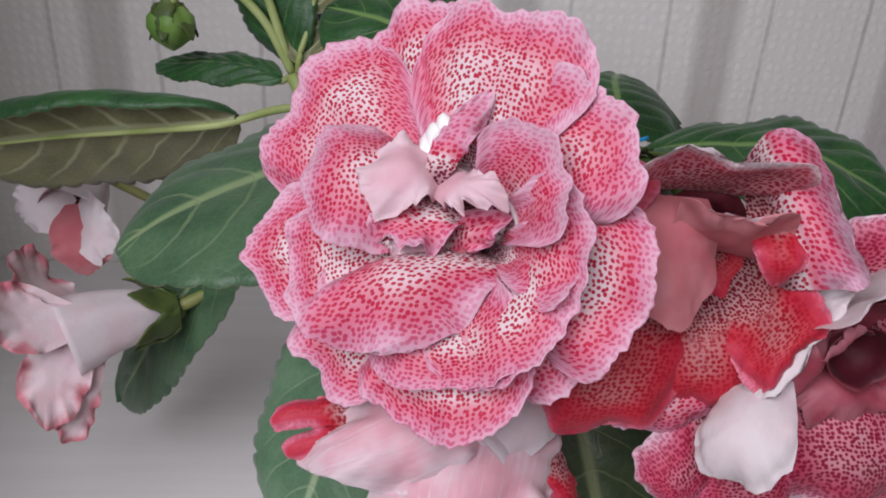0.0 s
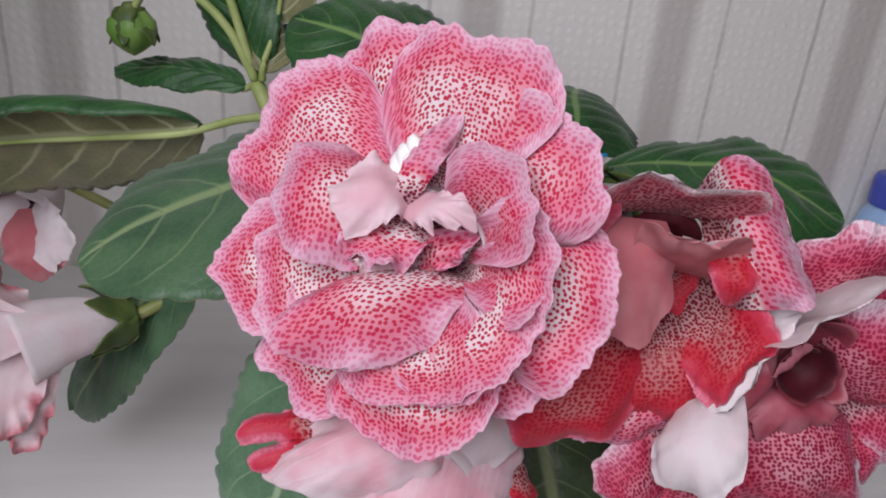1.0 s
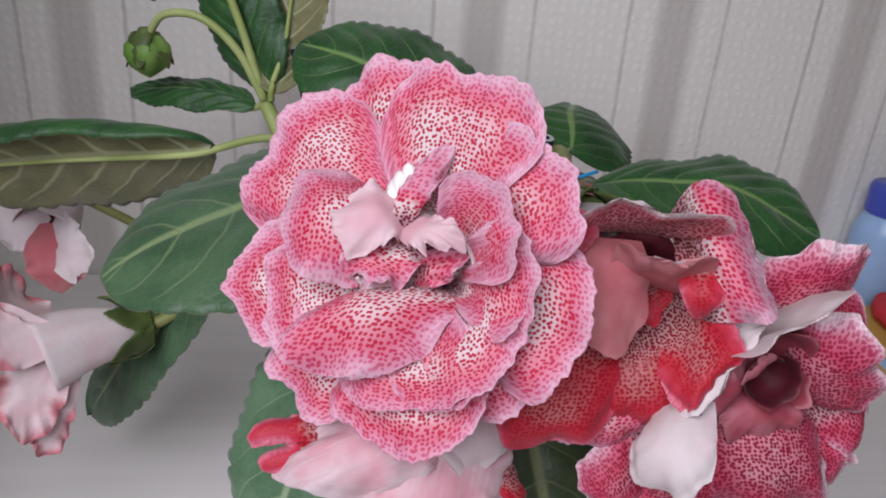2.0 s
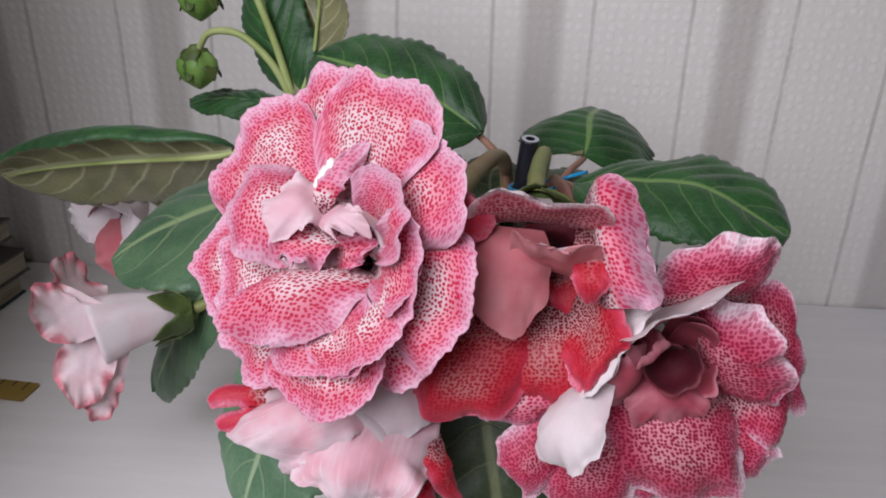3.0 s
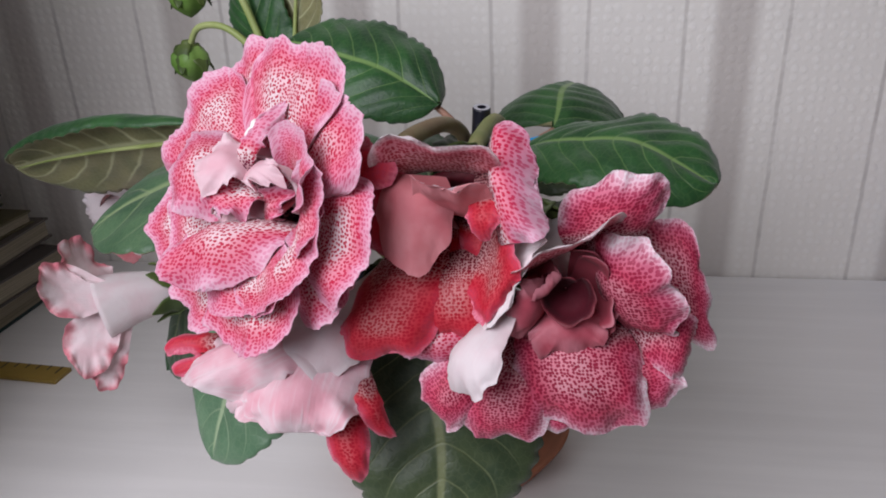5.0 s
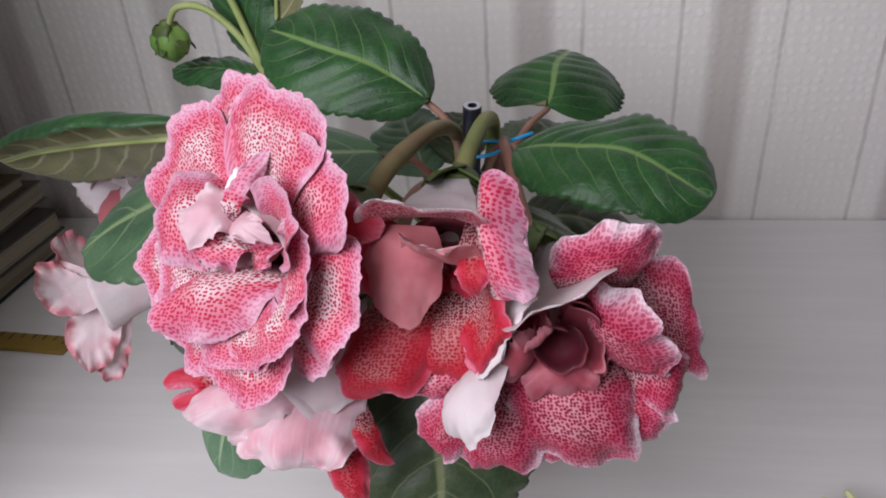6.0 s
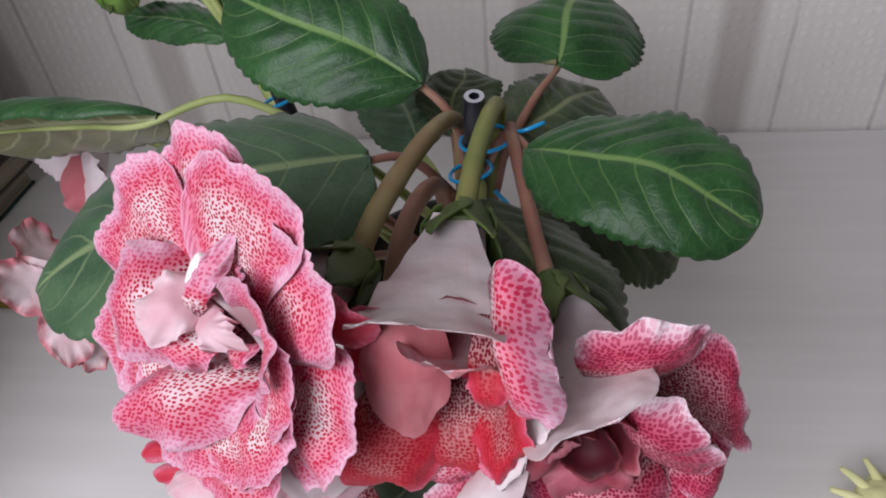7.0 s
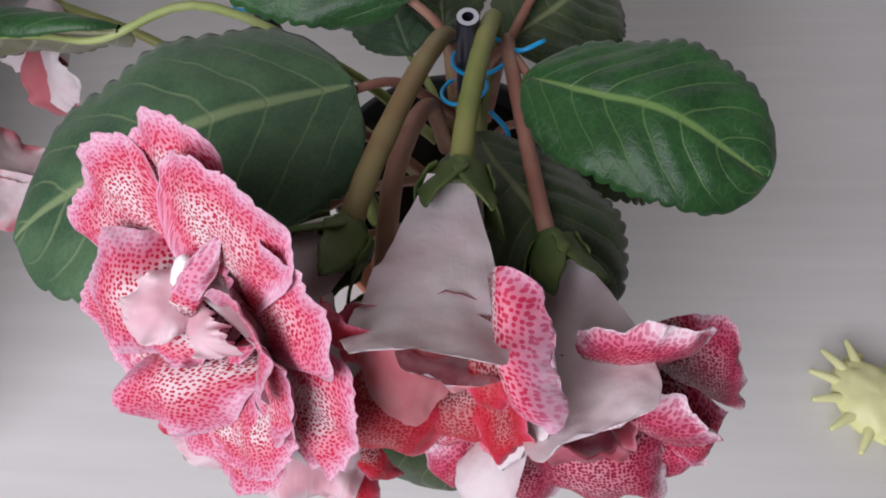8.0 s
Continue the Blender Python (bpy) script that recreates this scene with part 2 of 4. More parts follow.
def wallpaper():
    """Cream embossed paper with broad taupe stripes and thin dark lines, repeated along the wall."""
    k = Nodes("wallpaper")
    sep = k.n("SeparateXYZ")
    k.put(sep.inputs[0], k.coord())
    x = k.math("ADD", sep.outputs[0], k.math("MULTIPLY", k.math("SUBTRACT", k.noise(7, 2), 0.5), 0.004))
    x = k.math("ADD", x, k.math("MULTIPLY", k.math("SUBTRACT", k.noise(60, 2), 0.5), 0.0022))
    u = k.math("FRACT", k.math("DIVIDE", k.math("SUBTRACT", x, 0.189), 0.198))
    d = k.math("ABSOLUTE", k.math("SUBTRACT", u, 0.5))
    broad = k.math("SUBTRACT", 1.0, k.step(d, 0.06, 0.14))
    line = k.math("SUBTRACT", 1.0, k.step(k.math("ABSOLUTE", k.math("SUBTRACT", d, 0.252)), 0.004, 0.016))
    v = k.n("TexVoronoi")
    v.inputs["Scale"].default_value, v.inputs["Randomness"].default_value = 95, 0.35
    k.put(v.inputs["Vector"], k.coord())
    dots = k.math("SUBTRACT", 1.0, k.step(v.outputs["Distance"], 0.15, 0.5))
    c = k.mix(k.noise(3, 4), (0.76, 0.735, 0.69), (0.81, 0.785, 0.74))
    c = k.mix(k.math("MULTIPLY", dots, 0.32), c, (0.88, 0.865, 0.83))
    c = k.mix(k.math("MULTIPLY", broad, 0.75), c, (0.50, 0.46, 0.43))
    c = k.mix(k.math("MULTIPLY", line, k.math("ADD", 0.05, k.math("MULTIPLY", k.noise(25, 3), 0.55))), c, (0.25, 0.22, 0.21))
    k.bump(k.math("ADD", dots, k.math("MULTIPLY", k.noise(240, 3), 0.5)), 0.35, 0.0012)
    return k.done(c, 0.62, spec=0.3)


def tabletop():
    k = Nodes("white_table_laminate")
    m = k.n("Mapping")
    m.inputs["Scale"].default_value = (1.0, 14.0, 14.0)
    k.put(m.inputs["Vector"], k.coord())
    g = k.noise(3.5, 6, m.outputs[0], 0.6)
    c = k.mix(k.step(g, 0.35, 0.7), (0.72, 0.705, 0.69), (0.765, 0.75, 0.735))
    c = k.mix(k.math("MULTIPLY", k.step(k.noise(9, 3), 0.55, 0.8), 0.2), c, (0.68, 0.655, 0.63))
    k.bump(k.math("ADD", g, k.math("MULTIPLY", k.noise(300, 2), 0.2)), 0.08, 0.001)
    return k.done(c, 0.34, spec=0.45)


wall_paper, table_white = wallpaper(), tabletop()
# kept dark so the unseen side wall throws little light back
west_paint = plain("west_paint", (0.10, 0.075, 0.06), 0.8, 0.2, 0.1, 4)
room_paint = plain("room_paint", (0.24, 0.225, 0.21), 0.8, 0.2, 0.05, 4)
floor_wood = plain("floor_wood", (0.24, 0.15, 0.09), 0.5, 0.4, 0.25, 12)
ceiling_paint = plain("ceiling_paint", (0.55, 0.55, 0.54), 0.8, 0.2, 0.04, 4)

# ---------------------------------------------------------------- building helpers


def mesh_of(name, bm, mats, smooth=True):
    me = bpy.data.meshes.new(name)
    bm.normal_update()
    bm.to_mesh(me)
    bm.free()
    for m in mats:
        me.materials.append(m)
    if smooth:
        me.shade_smooth()
    return me


def part(name, bm, material, parent=None, label="", smooth=True):
    """A bmesh as one mesh object under a thing or a part."""
    mats = material if isinstance(material, (tuple, list)) else (material,)
    ob = new(name, mesh_of(name, bm, mats, smooth))
    if parent:
        ob.parent = parent
    if label:
        tagged(ob, label=label)
    return ob


def box(bm, lo, hi, turn=None, bevel=0.0):
    lo, hi = Vector(lo), Vector(hi)
    m = Matrix.Translation((lo + hi) / 2) @ Matrix.Diagonal((*(hi - lo), 1))
    made = bmesh.ops.create_cube(bm, size=1, matrix=(turn @ m) if turn else m)
    if bevel:
        edges = list({e for v in made["verts"] for e in v.link_edges})
        bmesh.ops.bevel(bm, geom=edges, offset=bevel, segments=2, affect="EDGES", profile=0.6)


def lathe(bm, profile, at, n=48, mat=0):
    """Turns (radius, height) pairs round the vertical through at."""
    rings = []
    for r, z in profile:
        rings.append([bm.verts.new((at[0] + r * math.cos(2 * math.pi * i / n), at[1] + r * math.sin(2 * math.pi * i / n), at[2] + z)) for i in range(n)])
    for p, q in zip(rings, rings[1:]):
        for i in range(n):
            bm.faces.new((p[i], p[(i + 1) % n], q[(i + 1) % n], q[i])).material_index = mat
    return rings


def spline(points, n):
    """Smooth run through points (Catmull-Rom)."""
    p = [Vector(q) for q in points]
    p = [2 * p[0] - p[1], *p, 2 * p[-1] - p[-2]]
    out = []
    for i in range(n + 1):
        u = i / n * (len(p) - 3)
        j = min(int(u), len(p) - 4)
        f = u - j
        a, b, c, d = p[j:j + 4]
        out.append(0.5 * ((2 * b) + (c - a) * f + (2 * a - 5 * b + 4 * c - d) * f * f + (3 * b - a - 3 * c + d) * f ** 3))
    return out


def tube(bm, points, r0, r1, n=24, sides=12, rough=0.0, cap=True, profile=None):
    run = spline(points, n)
    rings = []
    side = Vector((0.31, 0.17, 0.93))
    for i, p in enumerate(run):
        t = (run[min(i + 1, n)] - run[max(i - 1, 0)]).normalized()
        u = t.cross(side).normalized()
        v = t.cross(u)
        f = i / n
        r = profile(f) if profile else r0 + (r1 - r0) * f
        r *= 1 + rough * noise.noise(p * 160)
        rings.append([bm.verts.new(p + r * (math.cos(2 * math.pi * k / sides) * u + math.sin(2 * math.pi * k / sides) * v)) for k in range(sides)])
    for a, b in zip(rings, rings[1:]):
        for k in range(sides):
            bm.faces.new((a[k], a[(k + 1) % sides], b[(k + 1) % sides], b[k]))
    if cap:
        bm.faces.new(rings[0][::-1])
        bm.faces.new(rings[-1])
    return rings


def sheet(bm, rows, uvs, along, across, edge, thick):
    """Front and back skins of a grid of points, joined along the rim; the back takes material 1."""
    ns, na = len(rows), len(rows[0])
    lay = bm.loops.layers.uv.new("UVMap")
    la, lc, le = (bm.verts.layers.float.new(n) for n in ("along", "across", "edge"))
    nor = [[None] * na for _ in range(ns)]
    for i in range(ns):
        for j in range(na):
            du = rows[min(i + 1, ns - 1)][j] - rows[max(i - 1, 0)][j]
            dv = rows[i][min(j + 1, na - 1)] - rows[i][max(j - 1, 0)]
            c = du.cross(dv)
            nor[i][j] = c.normalized() if c.length > 1e-12 else None
    for i in range(ns):
        for j in range(na):
            if nor[i][j] is None:
                nor[i][j] = nor[max(i - 1, 0)][na // 2] or Vector((0, 0, 1))
    skins = []
    for sgn in (0.5, -0.5):
        skin = []
        for i in range(ns):
            line = []
            for j in range(na):
                rim = min(1.0, 4 * (1 - edge[i][j]) + 0.25)
                v = bm.verts.new(rows[i][j] + nor[i][j] * (thick * sgn * rim))
                v[la], v[lc], v[le] = along[i][j], across[i][j], edge[i][j]
                line.append(v)
            skin.append(line)
        skins.append(skin)
    coords = {}
    for skin in skins:
        for i in range(ns):
            for j in range(na):
                coords[skin[i][j]] = uvs[i][j]

    def face(vs, mat):
        f = bm.faces.new(vs)
        f.material_index = mat
        for lp in f.loops:
            lp[lay].uv = coords[lp.vert]

    f, b = skins
    for i in range(ns - 1):
        for j in range(na - 1):
            face((f[i][j], f[i + 1][j], f[i + 1][j + 1], f[i][j + 1]), 0)
            face((b[i][j + 1], b[i + 1][j + 1], b[i + 1][j], b[i][j]), 1)
    ring = [(i, 0) for i in range(ns)] + [(ns - 1, j) for j in range(1, na)] + [(i, na - 1) for i in range(ns - 2, -1, -1)]
    for (i, j), (k, m) in zip(ring, ring[1:]):
        face((f[k][m], f[i][j], b[i][j], b[k][m]), 0)


def outline(s, base, widest=0.56, power=2.4):
    if s < widest:
        return base + (1 - base) * math.sin(math.pi / 2 * s / widest)
    return max(1 - ((s - widest) / (1 - widest)) ** power, 0.0) ** (1 / power)


def smooth(x):
    x = min(max(x, 0.0), 1.0)
    return x * x * (3 - 2 * x)


count = {"petal": 0, "leaf": 0}


def petal(flower, b, t, l, r, mats, bulge=0.0, curl=0.0, base=0.42, ruffle=0.0009, face=None, rim=0.0155, crumple=0.0, wide=0.5, square=2.05, dome=0.0, roll=0.0, ns=32, na=37):
    """A petal from its root b to its tip t, as wide as from l to r, which lie at the share wide of its length.
    bulge bows it along, dome bows it both ways, roll bends its rim back, curl turns it up, ruffle frills it; square blunts its tip."""
    b, t, l, r = (Vector(p) for p in (b, t, l, r))
    count["petal"] += 1
    seed = count["petal"] * 3.7
    face = Vector(face) if face else Vector(flower["axis"])
    mid = (l + r) / 2
    half = (r - l) / 2
    n = (t - b).cross(half).normalized()
    if n.dot(face) < 0:
        half = -half
        n = -n
    ctrl = (mid + n * (bulge * 0.75) - (1 - wide) ** 2 * b - wide ** 2 * t) / (2 * wide * (1 - wide))
    length, width = (t - b).length, half.length
    lobes = 2.2 + 1.2 * noise.random()
    rows, uvs, along, across, edge = [], [], [], [], []
    for i in range(ns):
        s = 1 - (1 - i / (ns - 1)) ** 1.6
        c = (1 - s) ** 2 * b + 2 * s * (1 - s) * ctrl + s * s * t
        w = max(outline(s, base, wide, square), 0.02)
        row, uvr, al, ac, ed = [], [], [], [], []
        for j in range(na):
            a = math.sin(math.pi / 2 * (-1 + 2 * j / (na - 1)))
            out = smooth(s / 0.5)
            q = min(1.0, (s ** 3 + (abs(a) ** 3) * out)) if s < 1 else 1.0
            ang = math.atan2(a * w * width, (s - 0.4) * length)
            wave = math.sin(lobes * ang * 2 + seed) + 0.6 * math.sin(lobes * ang * 4.3 + 2.1 * seed) + 1.0 * noise.noise((ang * 2.2, seed, 0)) + 0.9 * noise.noise((ang * 8, s * 2, seed)) + 0.5 * noise.noise((ang * 17, s * 3, seed))
            reach = 1 + 0.02 * q * q * (math.sin(lobes * ang * 2.7 + 1.3 * seed) + 1.5 * noise.noise((ang * 3.5, seed, 5)) + 0.9 * noise.noise((ang * 10, seed, 9)))
            p = c + half * (a * w * reach) + (t - b) * ((reach - 1) * s * 1.4)
            lift = 0.3 * curl * q ** 1.5 + ruffle * q ** 2 * wave - 0.01 * width * (a * a) * (1 if bulge >= 0 else -20) * w
            lift += dome * (1 - a * a) * math.sin(math.pi * s) - roll * q ** 5
            lift += 0.0011 * noise.noise(p * 70 + Vector((seed, 0, 0))) + 0.0005 * noise.noise(p * 190 + Vector((seed, 0, 0)))
            lift += crumple * (noise.noise(p * 52 + Vector((0, seed, 0))) + 0.45 * noise.noise(p * 120 + Vector((0, seed, 3)))) * smooth(s * 2)
            row.append(p + n * lift)
            uvr.append((a * w * width + seed * 0.11, s * length * 1.05 + seed * 0.07))
            # nearness to the free rim, in metres, and distance from the throat
            da, ds = (1 - abs(a)) * w * width + 0.02 * (1 - out), (1 - s) * length
            near = 1 - min(1.0, (1 / (1 / (da + 1e-5) ** 3 + 1 / (ds + 1e-5) ** 3)) ** (1 / 3) / rim)
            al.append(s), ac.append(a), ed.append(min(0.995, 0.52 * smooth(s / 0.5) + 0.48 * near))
        rows.append(row), uvs.append(uvr), along.append(al), across.append(ac), edge.append(ed)
    bm = bmesh.new()
    sheet(bm, rows, uvs, along, across, edge, 0.0007)
    return part("petal", bm, mats, flower["ob"])


def fan(flower, phi, spread, r1, h1, mats, shoulders=(0.9, 0.9), r0=0.003, h0=-0.020, power=0.55, ruffle=0.0013, rim=0.0145, roll=0.0022, sides=0.0024):
    """A broad petal as a sector round the flower's axis: it leaves the throat at r0, h0 and flares to its rim at r1, h1.
    phi and spread are degrees; shoulders say how far its two corners reach; power sets trumpet (small) or cup (large)."""
    count["petal"] += 1
    seed = count["petal"] * 3.7
    axis, c = Vector(flower["axis"]).normalized(), Vector(flower["centre"])
    u = Vector((0, 0, 1)).cross(axis).normalized()
    v = axis.cross(u)
    ns = 26
    na = int(max(21, min(57, spread * r1 * 0.035 / 0.0013)))
    lobes = 1.6 + 1.0 * noise.random()
    tilt = 0.0022 * noise.noise((seed, 1.0, 0))
    rows, uvs, along, across, edge = [], [], [], [], []
    for i in range(ns):
        s = 1 - (1 - i / (ns - 1)) ** 1.4
        row, uvr, al, ac, ed = [], [], [], [], []
        for j in range(na):
            a = -1 + 2 * j / (na - 1)
            k = (0.80 + 0.20 * smooth(s / 0.6)) * 1.2
            arc = radians(spread) * r1 * a * 1.2
            corner = 1 - (1 - max(shoulders[1] if a > 0 else shoulders[0], 0.86)) * (1.2 * abs(a)) ** 2.2 - 0.16 * abs(a) ** 9
            frill = math.sin(lobes * a * 3.1 + seed) + 1.6 * noise.noise((arc * 170, seed, 5)) + 1.0 * noise.noise((arc * 520, seed, 9))
            reach = corner + 0.022 * s * s * frill
            r = r0 + (r1 * reach - r0) * s
            side = smooth((abs(a) - 0.55) / 0.45)
            q = min(1.0, s ** 4 + 0.55 * side * s)
            wave = math.sin(lobes * a * 4 + seed) + 1.3 * noise.noise((arc * 130, seed, 0)) + 0.55 * noise.noise((arc * 420, s * 2, seed))
            h = h0 + (h1 - h0) * s ** power + ruffle * q * wave * 1.25 + tilt * a * s - roll * smooth((s - 0.62) / 0.38) + roll * 0.6 * math.sin(math.pi * min(s * 1.1, 1)) - sides * side * s
            ang = radians(phi) + radians(spread) * a * k
            p = c + axis * h + (math.cos(ang) * u + math.sin(ang) * v) * r
            p += axis * (0.0012 * noise.noise(p * 70 + Vector((seed, 0, 0))) + 0.0004 * noise.noise(p * 220 + Vector((seed, 0, 0)))) * smooth(s * 2)
            row.append(p)
            uvr.append((a * k * radians(spread) * (0.35 * r1 + 0.65 * r) + seed * 0.11, s * (r1 + 0.4 * abs(h1 - h0)) + seed * 0.07))
            da, ds = (1 - abs(a)) * k * radians(spread) * r + 0.02 * (1 - smooth(s / 0.5)), (1 - s) * r1
            near = 1 - min(1.0, (1 / (1 / (da + 1e-5) ** 3 + 1 / (ds + 1e-5) ** 3)) ** (1 / 3) / rim)
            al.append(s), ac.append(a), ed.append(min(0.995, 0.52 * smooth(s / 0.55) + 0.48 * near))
        rows.append(row), uvs.append(uvr), along.append(al), across.append(ac), edge.append(ed)
    if (rows[9][1] - rows[8][1]).cross(rows[8][2] - rows[8][1]).dot(axis) < 0:
        for grid in (rows, uvs, along, across, edge):
            for line in grid:
                line.reverse()
    bm = bmesh.new()
    sheet(bm, rows, uvs, along, across, edge, 0.0007)
    return part("petal", bm, mats, flower["ob"])


def rolled(flower, at, axis, r, depth, mats, turn=400, start=0.0, rim=0.006, ruffle=0.0011):
    """A petal rolled into a cornet round its own axis: at is the middle of its open mouth, start the angle of its free seam."""
    count["petal"] += 1
    seed = count["petal"] * 3.7
    axis, at = Vector(axis).normalized(), Vector(at)
    u = Vector((0, 0, 1)).cross(axis).normalized()
    v = axis.cross(u)
    ns, na = 18, 49
    rows, uvs, along, across, edge = [], [], [], [], []
    for i in range(ns):
        s = i / (ns - 1)
        row, uvr, al, ac, ed = [], [], [], [], []
        for j in range(na):
            a = j / (na - 1)
            ang = radians(start + turn * a)
            wave = noise.noise((ang * 1.1, seed, 0)) + 0.6 * noise.noise((ang * 3.1, seed, 4))
            rr = r * (0.05 + 0.95 * smooth(s * 1.1 + 0.12)) * (0.80 + 0.34 * a) * (1 + 0.10 * wave * s) + 0.0022 * max(s - 0.8, 0) / 0.2 * (0.7 + 0.6 * wave)
            p = at + (math.cos(ang) * u + math.sin(ang) * v) * rr + axis * (depth * (s - 1) + ruffle * 2.2 * wave * s * s)
            row.append(p), uvr.append((a * r * 7 + seed, s * depth)), al.append(s), ac.append(2 * a - 1)
            near = 1 - min(1.0, min((1 - s) * depth, a * r * 7 + 0.002, (1 - a) * r * 7) / rim)
            ed.append(min(0.995, 0.52 * s + 0.48 * near))
        rows.append(row), uvs.append(uvr), along.append(al), across.append(ac), edge.append(ed)
    if (rows[9][1] - rows[8][1]).cross(rows[8][2] - rows[8][1]).dot(at - axis * depth * 0.5 - rows[8][1]) < 0:
        for grid in (rows, uvs, along, across, edge):
            for line in grid:
                line.reverse()
    bm = bmesh.new()
    sheet(bm, rows, uvs, along, across, edge, 0.0007)
    return part("petal", bm, mats, flower["ob"])


def flower_of(plant, axis, tube_points, r0, r1, label):
    """The pale tube of a flower, which carries its petals, with the calyx at its foot."""
    bm = bmesh.new()
    prof = lambda f: r0 + (r1 - r0) * (f ** 0.8)
    run = spline(tube_points, 18)
    sides = 28
    side = Vector((0.31, 0.17, 0.93))
    skins = []
    for inner in (0, 1):
        rings = []
        for i, p in enumerate(run):
            t = (run[min(i + 1, 18)] - run[max(i - 1, 0)]).normalized()
            u = t.cross(side).normalized()
            v = t.cross(u)
            r = prof(i / 18) - 0.0008 * inner
            ring = []
            for k in range(sides):
                q = 2 * math.pi * k / sides
                rr = r * (1 + 0.035 * math.sin(5 * q + 0.6) + 0.03 * noise.noise((math.cos(q) * 2, math.sin(q) * 2, i * 0.2)))
                ring.append(bm.verts.new(p + rr * (math.cos(q) * u + math.sin(q) * v)))
            rings.append(ring)
        skins.append(rings)
        for a, b in zip(rings, rings[1:]):
            for k in range(sides):
                vs = (a[k], a[(k + 1) % sides], b[(k + 1) % sides], b[k])
                bm.faces.new(vs if not inner else vs[::-1]).material_index = inner
    a, b = skins[0][-1], skins[1][-1]
    for k in range(sides):
        bm.faces.new((a[k], a[(k + 1) % sides], b[(k + 1) % sides], b[k]))
    bm.faces.new(skins[0][0][::-1])
    ob = part("flower", bm, (pale_back, throat_mat), plant, label)
    return {"ob": ob, "axis": Vector(axis)}


def throat():
    k = Nodes("flower_throat")
    v = k.n("TexVoronoi")
    v.inputs["Scale"].default_value = 600
    k.put(v.inputs["Vector"], k.coord())
    dot = k.math("SUBTRACT", 1.0, k.step(v.outputs["Distance"], 0.3, 0.5))
    return k.done(k.mix(dot, (0.42, 0.22, 0.22), (0.09, 0.008, 0.018)), 0.6, spec=0.2)


throat_mat = throat()


def leaf(plant, b, t, half, up, mats=None, arch=0.01, fold=0.1, petiole=None, droop=0.0, stem=None, twist=0.0, widest=0.5, base=0.12, foot=1.9, thick=0.0018, edge_roll=0.0):
    """A toothed, quilted leaf from its foot b to its tip t; up is its upper side; fold lowers (or raises) its margins."""
    count["leaf"] += 1
    seed = count["leaf"] * 5.3
    b, t, up = Vector(b), Vector(t), Vector(up).normalized()
    run = t - b
    side = run.cross(up).normalized()
    n = side.cross(run).normalized()
    ns, na = 66, 27
    rows, uvs, along, across, edge = [], [], [], [], []
    for i in range(ns):
        s = 1 - (1 - i / (ns - 1)) ** 1.2
        c = b + run * s + n * (4 * arch * s * (1 - s)) - Vector((0, 0, 1)) * (droop * s ** 3) + side * (0.006 * noise.noise((s * 2, seed, 0)))
        w = max(outline(s, 0, widest, 2.1) if s > widest else (1 - ((widest - s) / widest) ** foot) ** (1 / foot), 0.02)
        tw = twist * s
        row, uvr, al, ac, ed = [], [], [], [], []
        for j in range(na):
            a = -1 + 2 * j / (na - 1)
            tooth = abs(math.sin(s * 50 + seed)) ** 0.55
            reach = 1 + 0.085 * (tooth - 0.5) * abs(a) ** 8
            q = a * w * half * reach
            vein = math.cos(2 * math.pi * (s * 7.0 - abs(a) ** 1.35 * 2.3 - 0.5))
            h = -fold * half * a * a * w
            if edge_roll and a < -0.3:
                th = edge_roll * (-a - 0.3) / 0.7
                q = -(0.3 + 0.7 / edge_roll * math.sin(th)) * w * half * reach
                h -= 0.7 / edge_roll * (1 - math.cos(th)) * w * half
            h += -0.0007 * vein * (1 - abs(a) ** 3) * min(1, abs(a) * 4) * min(1, 6 * s, 6 * (1 - s)) - 0.0012 * math.exp(-(a / 0.07) ** 2)
            h += 0.0030 * noise.noise((s * 3, a * 1.6, seed)) + 0.0016 * abs(a) ** 3 * math.sin(s * 19 + seed + a)
            d = side * (q * math.cos(tw)) + n * (q * math.sin(tw) + h)
            row.append(c + d)
            uvr.append((a, s))
            al.append(s), ac.append(a), ed.append(max(abs(a), s ** 6) * 0.99)
        rows.append(row), uvs.append(uvr), along.append(al), across.append(ac), edge.append(ed)
    top, low = mats or (leaf_top, leaf_under)
    bm = bmesh.new()
    sheet(bm, rows, uvs, along, across, edge, thick)
    # the winding puts the first skin on the side of du x dv; keep it on the upper side
    ob = part("leaf", bm, (top, low) if (rows[30][13] - rows[29][13]).cross(rows[29][14] - rows[29][13]).dot(n) > 0 else (low, top), plant)
    # raised midrib on the underside, running on into the stalk
    bm = bmesh.new()
    rib = [rows[int(f * (ns - 1))][na // 2] - n * 0.0032 for f in (0.94, 0.75, 0.5, 0.25, 0.06)]
    pts = rib + [Vector(p) for p in (petiole or [b - run * 0.05])]
    k = len(rib) / (len(pts) - 1) if petiole else 1.0
    tube(bm, pts, 0.0005, 0.0030, 40, 10, 0.06, profile=lambda f: 0.0005 + 0.0017 * min(f / k, 1) + (0.0009 * max(f - k, 0) / max(1 - k, 0.01)))
    part("leaf_stalk", bm, stem or stem_red, ob)
    return ob


def empty(name, at=(0, 0, 0)):
    ob = new(name)
    ob.location = at
    return ob


# ---------------------------------------------------------------- the room
WALL_Y = 0.779


def slab(name, lo, hi, mat, bevel=0.0):
    bm = bmesh.new()
    box(bm, lo, hi, None, bevel)
    return tagged(part(name, bm, mat, smooth=False), kind="structure")


